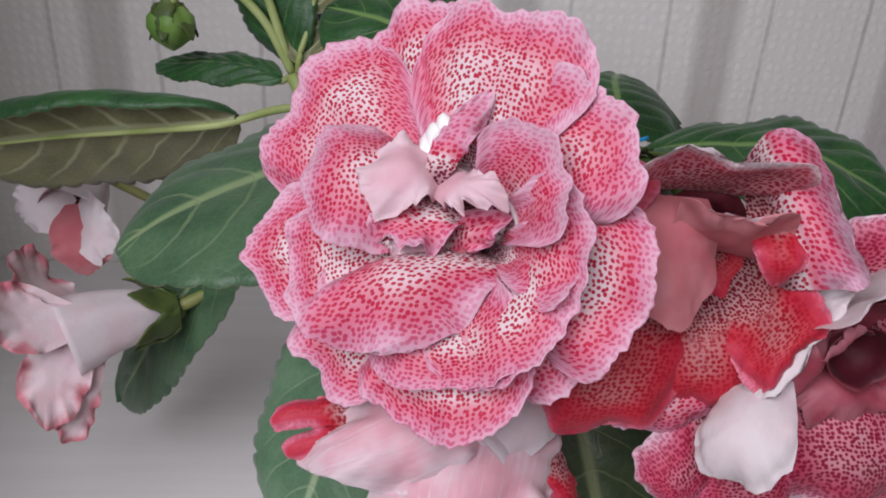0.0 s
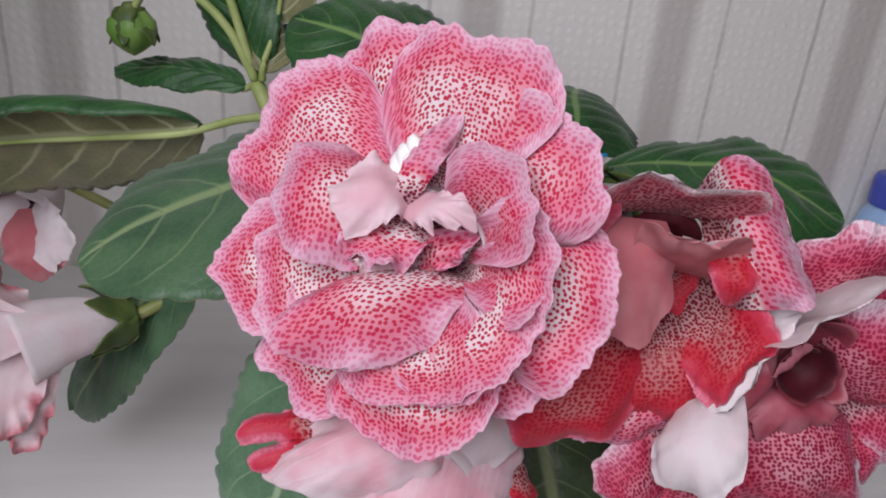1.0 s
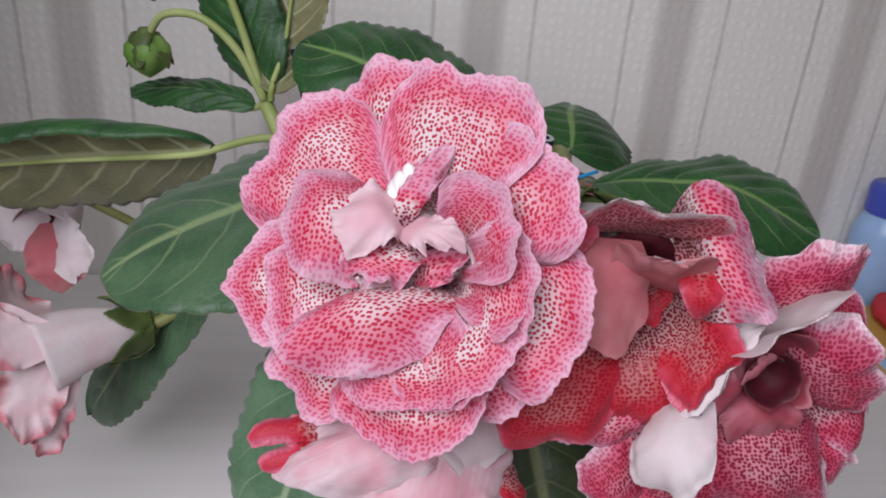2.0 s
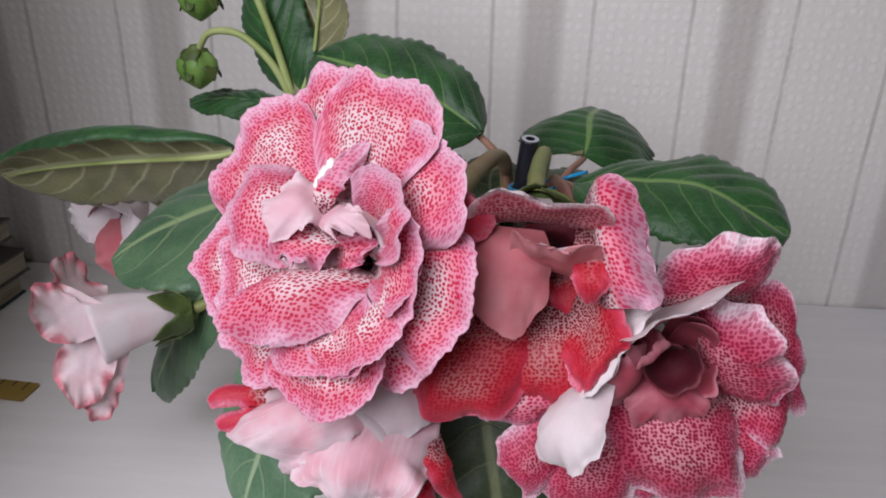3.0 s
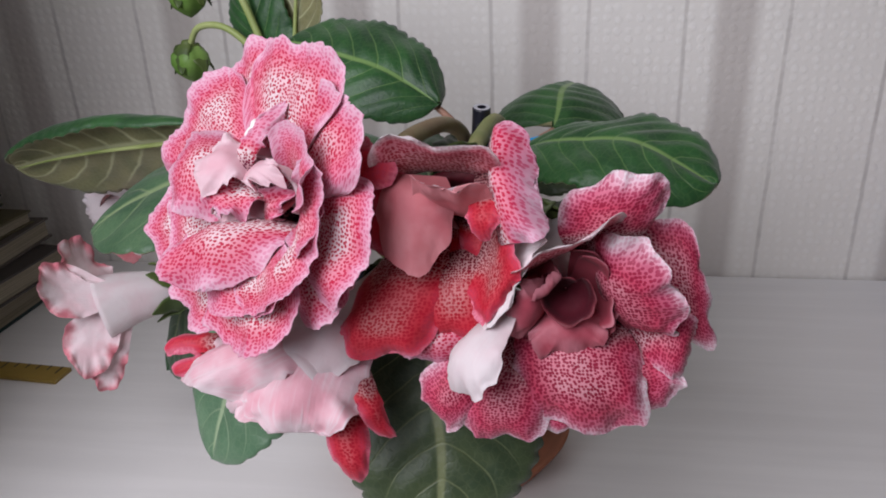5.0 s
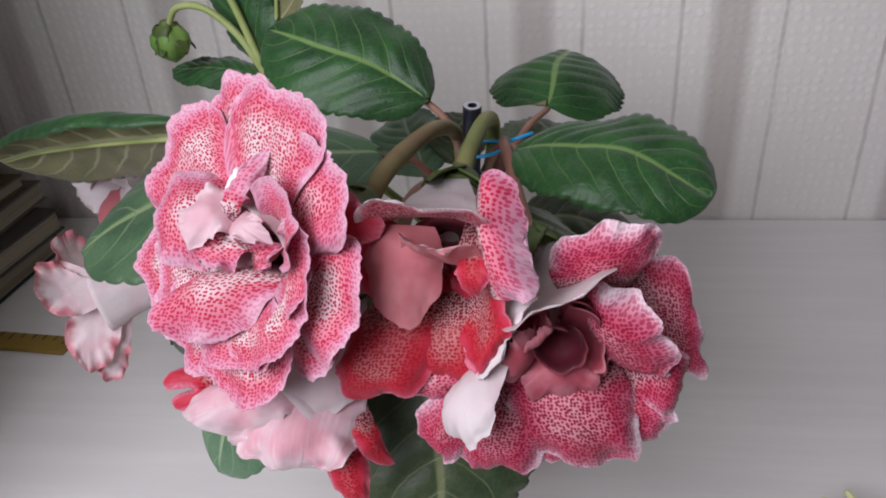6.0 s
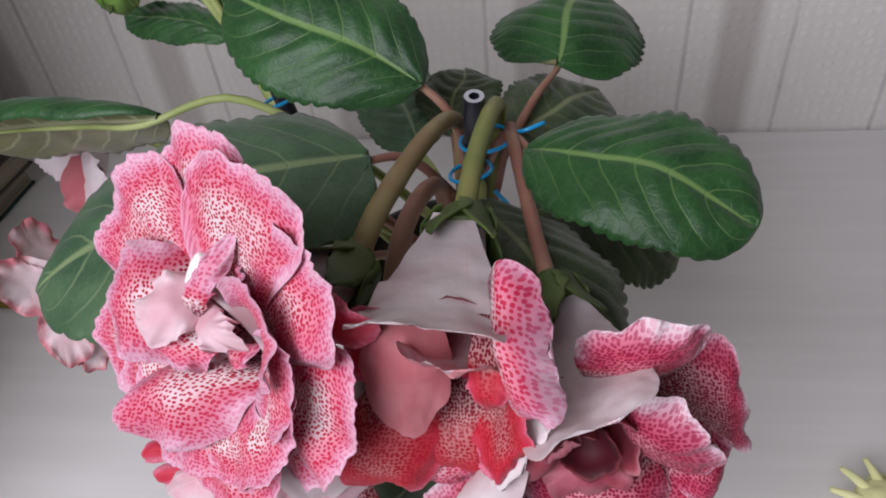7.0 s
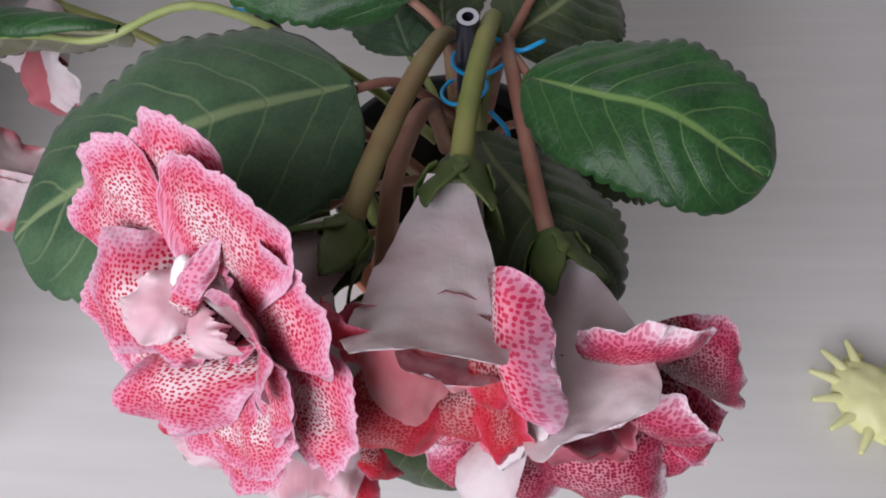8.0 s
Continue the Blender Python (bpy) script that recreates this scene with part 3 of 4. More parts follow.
tagged(slab("wall_north", (-0.72, WALL_Y, -0.75), (1.6, WALL_Y + 0.12, 1.95), wall_paper), label="cream embossed wallpaper with taupe vertical stripes", category="wall")
tagged(slab("floor", (-0.9, -0.45, -0.80), (1.6, WALL_Y, -0.75), floor_wood), label="brown wooden floor below the table", category="floor")
tagged(slab("ceiling", (-1.02, -0.57, 1.95), (1.72, WALL_Y + 0.12, 2.05), ceiling_paint), label="plain painted ceiling", category="ceiling")
bm = bmesh.new()
box(bm, (-1.02, -0.57, -0.75), (-0.90, 0.0, 1.95))
# unseen panel, added to keep the window light off the books and corner
box(bm, (-0.719, 0.20, 0.0005), (-0.335, 0.28, 1.949))
box(bm, (-1.02, 0.0, -0.75), (-0.72, WALL_Y + 0.12, 1.95))
tagged(part("wall_west", bm, west_paint, smooth=False), "dark brown side wall, with a panel added to shade the left corner", "wall", kind="structure")
tagged(slab("wall_east", (1.6, -0.57, -0.75), (1.72, WALL_Y + 0.12, 1.95), room_paint), label="plain painted side wall", category="wall")
bm = bmesh.new()
for lo, hi in (((-0.9, -0.57, -0.75), (-0.88, -0.45, 1.95)), ((0.10, -0.57, -0.75), (1.6, -0.45, 1.95)), ((-0.88, -0.57, -0.75), (0.10, -0.45, 0.42)), ((-0.88, -0.57, 1.55), (0.10, -0.45, 1.95))):
    box(bm, lo, hi)
tagged(part("wall_south", bm, room_paint, smooth=False), "painted wall with a window opening", "wall", kind="structure")

# table against the wall
table = empty("table", (0.1, 0.3, -0.75))
tagged(table, "white wood-grained laminate table against the wall", "table")


def under(parent, ob):
    ob.parent = parent
    ob.matrix_parent_inverse = Matrix.Translation(parent.location).inverted()
    return ob


bm = bmesh.new()
box(bm, (-0.715, 0.004, -0.032), (1.5, WALL_Y - 0.004, 0.0), None, 0.002)
under(table, part("tabletop", bm, table_white, smooth=False))
for x in (-0.66, 1.42):
    for y in (0.09, WALL_Y - 0.09):
        bm = bmesh.new()
        box(bm, (x - 0.03, y - 0.03, -0.75), (x + 0.03, y + 0.03, -0.0325), None, 0.003)
        under(table, part("leg", bm, table_white, smooth=False))

# ---------------------------------------------------------------- pots


def flower_pot(name, at, r, h, mat, label):
    pot = empty(name, at)
    tagged(pot, label, "flower pot")
    bm = bmesh.new()
    lathe(bm, [(0.001, 0), (r * 0.68, 0), (r * 0.70, 0.004), (r * 0.90, h * 0.76), (r * 0.905, h * 0.78), (r * 0.99, h * 0.79), (r, h * 0.81), (r, h * 0.985), (r * 0.985, h), (r * 0.94, h), (r * 0.925, h * 0.985), (r * 0.90, h * 0.7), (r * 0.62, 0.01), (0.001, 0.01)], at, 64)
    under(pot, part("body", bm, mat))
    bm = bmesh.new()
    n = 26
    rows = [[None] * n for _ in range(n)]
    for i in range(n):
        for j in range(n):
            u, v = 2 * i / (n - 1) - 1, 2 * j / (n - 1) - 1
            x, y = u * math.sqrt(1 - v * v / 2) * r * 0.905, v * math.sqrt(1 - u * u / 2) * r * 0.905
            rows[i][j] = bm.verts.new((at[0] + x, at[1] + y, at[2] + h * 0.84 + 0.006 * noise.noise((x * 60, y * 60, at[0])) + 0.003 * noise.noise((x * 220, y * 220, 3))))
    for i in range(n - 1):
        for j in range(n - 1):
            bm.faces.new((rows[i][j], rows[i + 1][j], rows[i + 1][j + 1], rows[i][j + 1]))
    under(pot, part("soil", bm, soil_mat, label="dark damp potting soil"))
    return pot


flower_pot("flower_pot", (0.035, 0.450, 0.006), 0.080, 0.100, black_pot, "black plastic flower pot filled with dark soil, in a saucer")
bm = bmesh.new()
lathe(bm, [(0.001, 0), (0.072, 0), (0.076, 0.002), (0.0875, 0.020), (0.0890, 0.0225), (0.0875, 0.0245), (0.0850, 0.0240), (0.0740, 0.0065), (0.070, 0.0055), (0.001, 0.0055)], (0.035, 0.455, 0.0), 72)
tagged(part("plant_saucer", bm, terracotta), "terracotta-coloured round saucer under the black pot", "saucer")

# ---------------------------------------------------------------- plant
plant = empty("gloxinia_plant", (0.05, 0.375, 0.10))
tagged(plant, "flowering gloxinia with frilled red-spotted double flowers", "potted plant")


def adopt(parent, before):
    for ob in [o for o in scene.objects if o.parent is parent and o not in before]:
        ob.matrix_parent_inverse = Matrix.Translation(parent.location).inverted()


known = set(scene.objects)


def stalk(plant, name, pts, r0, r1, mat, rough=0.08, label=""):
    bm = bmesh.new()
    tube(bm, pts, r0, r1, 36, 14, rough)
    return part(name, bm, mat, plant, label)


CROWN = (0.055, 0.378, 0.19)
stalk(plant, "stem", [(0.045, 0.400, 0.085), (0.048, 0.388, 0.14), CROWN, (0.06, 0.384, 0.235)], 0.008, 0.006, stem_brown)
stalk(plant, "flower_stalk", [(0.056, 0.382, 0.22), (0.056, 0.386, 0.262), (0.050, 0.345, 0.286), (0.038, 0.290, 0.292), (0.030, 0.262, 0.284)], 0.0036, 0.0047, stem_brown)
stalk(plant, "flower_stalk", [(0.066, 0.382, 0.20), (0.075, 0.392, 0.262), (0.074, 0.365, 0.283), (0.069, 0.325, 0.284), (0.067, 0.290, 0.281)], 0.0036, 0.0045, stem_green)
stalk(plant, "flower_stalk", [(0.070, 0.385, 0.21), (0.080, 0.390, 0.255), (0.084, 0.36, 0.268), (0.093, 0.31, 0.262), (0.100, 0.272, 0.262)], 0.0029, 0.0034, stem_red)
stalk(plant, "flower_stalk", [(0.050, 0.375, 0.20), (0.046, 0.36, 0.245), (0.038, 0.31, 0.258), (0.036, 0.255, 0.240)], 0.004, 0.0045, stem_red)
stalk(plant, "flower_stalk", [(0.03, 0.39, 0.16), (-0.03, 0.41, 0.20), (-0.10, 0.412, 0.175), (-0.145, 0.400, 0.156)], 0.003, 0.0034, stem_green)
stalk(plant, "flower_stalk", [(0.01, 0.41, 0.085), (-0.07, 0.46, 0.12), (-0.15, 0.495, 0.165), (-0.215, 0.50, 0.20)], 0.003, 0.0032, stem_green)
for pts in ([(0.048, 0.388, 0.12), (0.02, 0.34, 0.175), (-0.01, 0.35, 0.15)], [(0.048, 0.386, 0.13), (0.035, 0.33, 0.18), (0.02, 0.29, 0.17)], [(0.06, 0.37, 0.15), (0.03, 0.36, 0.21), (0.005, 0.36, 0.235)]):
    stalk(plant, "leaf_stub", pts, 0.0032, 0.0026, stem_red)

# leaves
BLUE, DARK, MINT = (leaf_blue, leaf_under), (leaf_dark, leaf_under), (leaf_mint, leaf_under)
leaf(plant, (0.0915, 0.352, 0.2735), (0.179, 0.300, 0.2705), 0.0315, (-0.10, -0.36, 1), arch=0.014, fold=0.22, petiole=[(0.080, 0.378, 0.262), (0.066, 0.383, 0.235)], widest=0.55)
leaf(plant, (0.019, 0.345, 0.274), (-0.121, 0.281, 0.247), 0.060, (-0.10, -0.12, 1), BLUE, arch=0.018, fold=0.16, petiole=[(0.035, 0.358, 0.262), (0.055, 0.378, 0.22)], widest=0.44, foot=2.3)
leaf(plant, (0.0405, 0.380, 0.2885), (-0.058, 0.421, 0.3195), 0.034, (0.1, -0.75, 0.75), arch=0.012, fold=0.2, petiole=[(0.055, 0.380, 0.268), (0.058, 0.384, 0.225)])
leaf(plant, (0.105, 0.454, 0.2575), (0.121, 0.526, 0.270), 0.045, (0, -0.3, 1), arch=0.010, fold=0.55, petiole=[(0.092, 0.425, 0.252), (0.070, 0.390, 0.225)], base=0.3)
leaf(plant, (-0.098, 0.385, 0.272), (-0.262, 0.418, 0.238), 0.044, (0.0, 0.88, 0.42), arch=0.006, fold=-0.10, petiole=[(-0.06, 0.40, 0.272), (0.0, 0.40, 0.23), (0.045, 0.38, 0.20)], stem=stem_pale, edge_roll=2.1)
leaf(plant, (-0.092, 0.395, 0.215), (-0.207, 0.462, 0.046), 0.030, (-0.5, -0.75, 0.45), BLUE, arch=0.012, fold=0.15, petiole=[(-0.05, 0.40, 0.22), (0.02, 0.385, 0.19)], stem=stem_pale)
leaf(plant, (0.048, 0.285, 0.222), (0.058, 0.222, 0.128), 0.048, (0.1, -0.85, 0.5), DARK, arch=0.010, fold=0.2, petiole=[(0.05, 0.32, 0.225), (0.055, 0.372, 0.18)], base=0.3)
leaf(plant, (-0.012, 0.290, 0.245), (-0.054, 0.238, 0.148), 0.038, (-0.5, -0.75, 0.45), MINT, arch=0.012, fold=0.2, petiole=[(0.02, 0.32, 0.235), (0.05, 0.372, 0.18)])
leaf(plant, (0.070, 0.335, 0.255), (0.113, 0.252, 0.236), 0.036, (0.3, -0.2, 1), DARK, arch=0.012, fold=0.25, petiole=[(0.068, 0.36, 0.245), (0.06, 0.378, 0.20)], stem=stem_green, base=0.3)
leaf(plant, (0.090, 0.375, 0.215), (0.172, 0.392, 0.182), 0.036, (0.2, -0.3, 1), DARK, arch=0.014, fold=0.25, petiole=[(0.08, 0.38, 0.21), (0.06, 0.38, 0.18)])
leaf(plant, (0.032, 0.418, 0.225), (0.005, 0.478, 0.245), 0.026, (0.0, -0.35, 1), MINT, arch=0.006, fold=0.1, petiole=[(0.042, 0.40, 0.215), (0.055, 0.38, 0.18)], stem=stem_pale)
leaf(plant, (0.082, 0.410, 0.235), (0.130, 0.462, 0.235), 0.034, (0.1, -0.3, 1), DARK, arch=0.010, fold=0.25, petiole=[(0.075, 0.40, 0.23), (0.06, 0.382, 0.19)])
leaf(plant, (0.046, 0.425, 0.232), (0.052, 0.472, 0.246), 0.023, (0.0, -0.35, 1), DARK, arch=0.010, fold=0.2, petiole=[(0.052, 0.40, 0.23), (0.055, 0.38, 0.19)])

# ---------------------------------------------------------------- flowers


def calyx(flower, at, axis, size, n=5, flare=0.42):
    """Green cup at the foot of a flower with broad pointed sepals lying on its tube."""
    at, axis = Vector(at), Vector(axis).normalized()
    u = axis.cross(Vector((0.2, 0.1, 1))).normalized()
    v = axis.cross(u)
    bm = bmesh.new()
    tube(bm, [at - axis * (size * 0.25), at, at + axis * (size * 0.25), at + axis * (size * 0.5)], 1, 1, 10, 18, 0.05, profile=lambda f: size * (0.22 + 0.30 * math.sin(f * 1.5)))
    part("calyx_cup", bm, calyx_green, flower["ob"], "dark green calyx")
    for k in range(n):
        q = 2 * math.pi * k / n + 0.4
        d = math.cos(q) * u + math.sin(q) * v
        w = axis.cross(d)
        rows, uvs, al, ac, ed = [], [], [], [], []
        for i in range(12):
            s = i / 11
            c = at + axis * (size * (1.25 * s - 0.05)) + d * (size * (0.42 + flare * s ** 0.8 + 0.08 * math.sin(s * 5 + k)))
            wd = size * 0.48 * (1 - s) ** 0.75 * (0.75 + 0.5 * min(s * 3, 1)) * (1 + 0.12 * math.sin(s * 17 + k)) + 0.0002
            rows.append([c + w * (a * wd) - d * (0.16 * size * a * a * (1 - s)) + d * (0.05 * size * abs(a)) for a in (-1, -0.6, -0.2, 0.2, 0.6, 1)])
            uvs.append([(a, s) for a in range(6)]), al.append([s] * 6), ac.append([a for a in range(6)]), ed.append([s * 0.9] * 6)
        bm = bmesh.new()
        sheet(bm, rows, uvs, al, ac, ed, 0.0009)
        part("sepal", bm, (calyx_green, calyx_green), flower["ob"])


A1, A2, A3, A4 = (-0.48, -0.735, 0.475), (-0.02, -0.98, 0.1), (0.15, -0.97, -0.15), (-0.5, -0.75, -0.35)
f1 = flower_of(plant, A1, [(0.030, 0.262, 0.284), (0.016, 0.250, 0.283), (0.004, 0.234, 0.283), (-0.003, 0.224, 0.283)], 0.008, 0.021, "large open double flower, pink-rimmed white petals with red spots")
f2 = flower_of(plant, A2, [(0.067, 0.290, 0.281), (0.067, 0.272, 0.276), (0.066, 0.250, 0.269), (0.065, 0.234, 0.264)], 0.008, 0.012, "deep red double flower with a pale hooded petal")
f3 = flower_of(plant, A3, [(0.100, 0.272, 0.262), (0.104, 0.258, 0.253), (0.110, 0.242, 0.243), (0.114, 0.232, 0.238)], 0.007, 0.012, "rose-red spotted double flower with a rolled heart")
f4 = flower_of(plant, A4, [(0.036, 0.256, 0.242), (0.028, 0.243, 0.232), (0.015, 0.228, 0.222), (0.004, 0.218, 0.214)], 0.007, 0.020, "nodding flower showing the pale pink backs of its petals")
f1["centre"], f2["centre"], f3["centre"] = (-0.0051, 0.2171, 0.2870), (0.0676, 0.2088, 0.2838), (0.1123, 0.2068, 0.2479)
calyx(f1, (0.031, 0.263, 0.284), (-0.5, -0.8, 0.0), 0.020)
calyx(f2, (0.067, 0.292, 0.281), (0, -1, -0.1), 0.020)
calyx(f3, (0.100, 0.274, 0.263), (0.3, -0.9, -0.3), 0.018)
calyx(f4, (0.037, 0.258, 0.243), (-0.5, -0.7, -0.4), 0.014)

def spot(flower, phi, r, h):
    """A place in a flower's own measure: degrees round its axis, distance from it and height along it."""
    axis = Vector(flower["axis"]).normalized()
    u = Vector((0, 0, 1)).cross(axis).normalized()
    return Vector(flower["centre"]) + axis * h + (math.cos(radians(phi)) * u + math.sin(radians(phi)) * axis.cross(u)) * r


def inner(phi0, r0, h0, phi1, r1, h1, left, right, mats, **more):
    """A petal of the open flower by its own measure: root, tip and the two shoulders."""
    return petal(f1, spot(f1, phi0, r0, h0), spot(f1, phi1, r1, h1), spot(f1, *left), spot(f1, *right), mats, **more)


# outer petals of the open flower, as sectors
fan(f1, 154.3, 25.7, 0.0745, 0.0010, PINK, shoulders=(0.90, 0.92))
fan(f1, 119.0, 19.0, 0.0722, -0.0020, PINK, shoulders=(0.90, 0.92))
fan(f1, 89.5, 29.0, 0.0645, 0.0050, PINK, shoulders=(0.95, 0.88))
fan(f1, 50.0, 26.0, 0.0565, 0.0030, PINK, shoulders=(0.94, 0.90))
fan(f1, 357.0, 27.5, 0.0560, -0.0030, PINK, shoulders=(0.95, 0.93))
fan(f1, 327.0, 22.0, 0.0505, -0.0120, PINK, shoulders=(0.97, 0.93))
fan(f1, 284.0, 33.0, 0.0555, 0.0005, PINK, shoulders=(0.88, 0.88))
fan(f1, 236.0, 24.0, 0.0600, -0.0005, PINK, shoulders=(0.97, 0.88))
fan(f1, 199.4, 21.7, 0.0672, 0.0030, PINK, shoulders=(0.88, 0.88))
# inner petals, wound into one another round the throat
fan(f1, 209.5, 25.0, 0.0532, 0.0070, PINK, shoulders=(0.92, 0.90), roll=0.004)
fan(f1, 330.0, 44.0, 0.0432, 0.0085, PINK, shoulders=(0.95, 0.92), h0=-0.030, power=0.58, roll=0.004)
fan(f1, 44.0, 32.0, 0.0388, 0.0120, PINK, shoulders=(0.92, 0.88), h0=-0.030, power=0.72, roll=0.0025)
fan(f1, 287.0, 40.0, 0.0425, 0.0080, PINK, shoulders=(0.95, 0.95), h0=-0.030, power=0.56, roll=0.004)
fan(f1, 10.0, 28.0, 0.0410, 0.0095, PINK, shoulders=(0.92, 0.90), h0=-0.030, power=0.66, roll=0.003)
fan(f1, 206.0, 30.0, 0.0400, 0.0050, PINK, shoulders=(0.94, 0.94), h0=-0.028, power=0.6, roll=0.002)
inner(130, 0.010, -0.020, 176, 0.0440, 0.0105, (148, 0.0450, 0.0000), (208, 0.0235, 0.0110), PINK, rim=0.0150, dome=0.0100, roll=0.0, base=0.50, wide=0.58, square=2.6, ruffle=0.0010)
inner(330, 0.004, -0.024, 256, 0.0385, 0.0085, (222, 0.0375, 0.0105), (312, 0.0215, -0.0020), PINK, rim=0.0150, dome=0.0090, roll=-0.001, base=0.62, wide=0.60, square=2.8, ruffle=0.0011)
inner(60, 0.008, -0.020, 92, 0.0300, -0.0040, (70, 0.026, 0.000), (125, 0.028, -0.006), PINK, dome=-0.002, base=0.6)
# pale crumpled ribbons over the throat and the upright strip beside the anthers
inner(112, 0.0270, -0.0130, 166, 0.0265, 0.0135, (136, 0.0280, 0.0070), (150, 0.0080, 0.0130), RIBBON, dome=0.0040, base=0.45, wide=0.60, square=2.2, ruffle=0.0026, crumple=0.0030)
inner(125, 0.0150, 0.0000, 40, 0.0190, 0.0060, (68, 0.0195, 0.0060), (58, 0.0085, 0.0110), RIBBON, dome=0.0025, base=0.6, wide=0.55, ruffle=0.0026, crumple=0.0026)
inner(110, 0.0060, -0.0140, 222, 0.0160, 0.0030, (196, 0.0180, 0.0065), (258, 0.0085, -0.0030), RIBBON, dome=0.0020, base=0.5, wide=0.66, ruffle=0.0028, crumple=0.0028)
inner(105, 0.0100, -0.0080, 205, 0.0150, 0.0100, (176, 0.0180, 0.0100), (300, 0.0030, 0.0060), (pink_front, ribbon), dome=0.0020, base=0.5, wide=0.62, ruffle=0.0028, crumple=0.0026, rim=0.010)
inner(200, 0.0060, -0.0140, 22, 0.0160, -0.0010, (62, 0.0090, 0.0010), (312, 0.0060, -0.0050), (pink_front, ribbon), dome=0.0015, base=0.35, wide=0.6, ruffle=0.0024, crumple=0.0022, rim=0.008)
inner(126, 0.0120, 0.0040, 91, 0.0400, 0.0000, (105, 0.0270, 0.0090), (85, 0.0265, 0.0060), (pink_front, ribbon), dome=0.0010, base=0.35, wide=0.55, ruffle=0.0014, crumple=0.001, rim=0.016)

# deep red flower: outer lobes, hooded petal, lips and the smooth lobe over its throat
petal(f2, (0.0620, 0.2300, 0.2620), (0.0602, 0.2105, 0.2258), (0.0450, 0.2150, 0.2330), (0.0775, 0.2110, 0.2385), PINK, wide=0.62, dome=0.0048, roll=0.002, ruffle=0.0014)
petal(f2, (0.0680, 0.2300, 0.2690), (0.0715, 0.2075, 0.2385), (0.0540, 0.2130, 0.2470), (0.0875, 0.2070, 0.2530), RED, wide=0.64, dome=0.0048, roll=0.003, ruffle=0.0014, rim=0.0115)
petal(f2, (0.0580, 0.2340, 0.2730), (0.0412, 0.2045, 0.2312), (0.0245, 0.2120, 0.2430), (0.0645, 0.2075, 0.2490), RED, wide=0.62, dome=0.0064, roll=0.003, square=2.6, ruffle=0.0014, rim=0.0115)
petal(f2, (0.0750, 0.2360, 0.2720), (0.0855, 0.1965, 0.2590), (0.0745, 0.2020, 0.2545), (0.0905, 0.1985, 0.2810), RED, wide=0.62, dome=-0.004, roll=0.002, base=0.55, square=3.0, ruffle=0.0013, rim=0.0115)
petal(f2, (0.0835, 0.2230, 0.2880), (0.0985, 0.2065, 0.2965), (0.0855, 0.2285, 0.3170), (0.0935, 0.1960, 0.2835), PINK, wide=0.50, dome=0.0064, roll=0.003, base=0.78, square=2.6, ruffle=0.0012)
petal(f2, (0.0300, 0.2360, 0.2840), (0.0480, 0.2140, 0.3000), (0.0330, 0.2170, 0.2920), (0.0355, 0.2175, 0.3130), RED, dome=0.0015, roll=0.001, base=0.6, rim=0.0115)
# dark fan coloured as the shadowed hollow beside the smooth lobe
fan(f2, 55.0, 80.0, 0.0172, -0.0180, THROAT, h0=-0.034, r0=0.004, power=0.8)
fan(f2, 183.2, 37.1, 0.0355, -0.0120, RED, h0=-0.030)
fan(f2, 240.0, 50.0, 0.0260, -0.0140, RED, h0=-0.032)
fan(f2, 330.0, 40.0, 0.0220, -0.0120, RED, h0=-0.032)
petal(f2, (0.0640, 0.2850, 0.2880), (0.0636, 0.2035, 0.3150), (0.0400, 0.2145, 0.3050), (0.0868, 0.2125, 0.3060), HOOD, face=(0, -.5, -.8), wide=0.84, square=4.0, dome=-0.0030, base=0.32, ruffle=0.0014, crumple=0.0008)
petal(f2, (0.0740, 0.2380, 0.2810), (0.0690, 0.2025, 0.3015), (0.0545, 0.2115, 0.2940), (0.0850, 0.2050, 0.2915), LIP, face=(0, -.5, -.8), wide=0.80, square=3.6, dome=-0.0010, base=0.5, ruffle=0.0018)
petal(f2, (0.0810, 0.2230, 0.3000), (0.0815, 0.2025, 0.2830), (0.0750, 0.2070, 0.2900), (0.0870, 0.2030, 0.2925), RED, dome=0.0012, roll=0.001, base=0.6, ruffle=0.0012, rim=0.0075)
petal(f2, (0.0570, 0.2210, 0.2985), (0.0560, 0.2025, 0.2665), (0.0412, 0.2150, 0.2865), (0.0695, 0.2150, 0.2850), DUSTY, wide=0.52, dome=0.0050, base=0.66, square=2.0, ruffle=0.0003)
# its outer petal turned back: a pale edge and a broad white lobe below it
petal(f2, (0.0880, 0.2330, 0.2640), (0.0930, 0.1960, 0.2660), (0.1010, 0.2010, 0.2840), (0.0815, 0.1990, 0.2475), PALE, wide=0.78, square=3.2, dome=0.0016, base=0.5, ruffle=0.0010)
petal(f2, (0.0890, 0.2060, 0.2510), (0.0725, 0.1890, 0.2275), (0.0680, 0.2010, 0.2350), (0.0850, 0.1810, 0.2390), PALE, face=(-.6, -.7, .3), wide=0.62, square=2.6, dome=0.0048, roll=0.002, base=0.45, ruffle=0.0009, crumple=0.001)

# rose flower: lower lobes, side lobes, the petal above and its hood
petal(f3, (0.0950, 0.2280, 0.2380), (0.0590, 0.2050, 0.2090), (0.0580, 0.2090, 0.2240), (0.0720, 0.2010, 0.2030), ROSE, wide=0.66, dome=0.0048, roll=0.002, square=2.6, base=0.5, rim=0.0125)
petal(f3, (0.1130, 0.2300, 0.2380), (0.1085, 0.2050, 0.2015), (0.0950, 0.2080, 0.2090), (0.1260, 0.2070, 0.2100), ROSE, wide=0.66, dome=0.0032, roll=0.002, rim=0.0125)
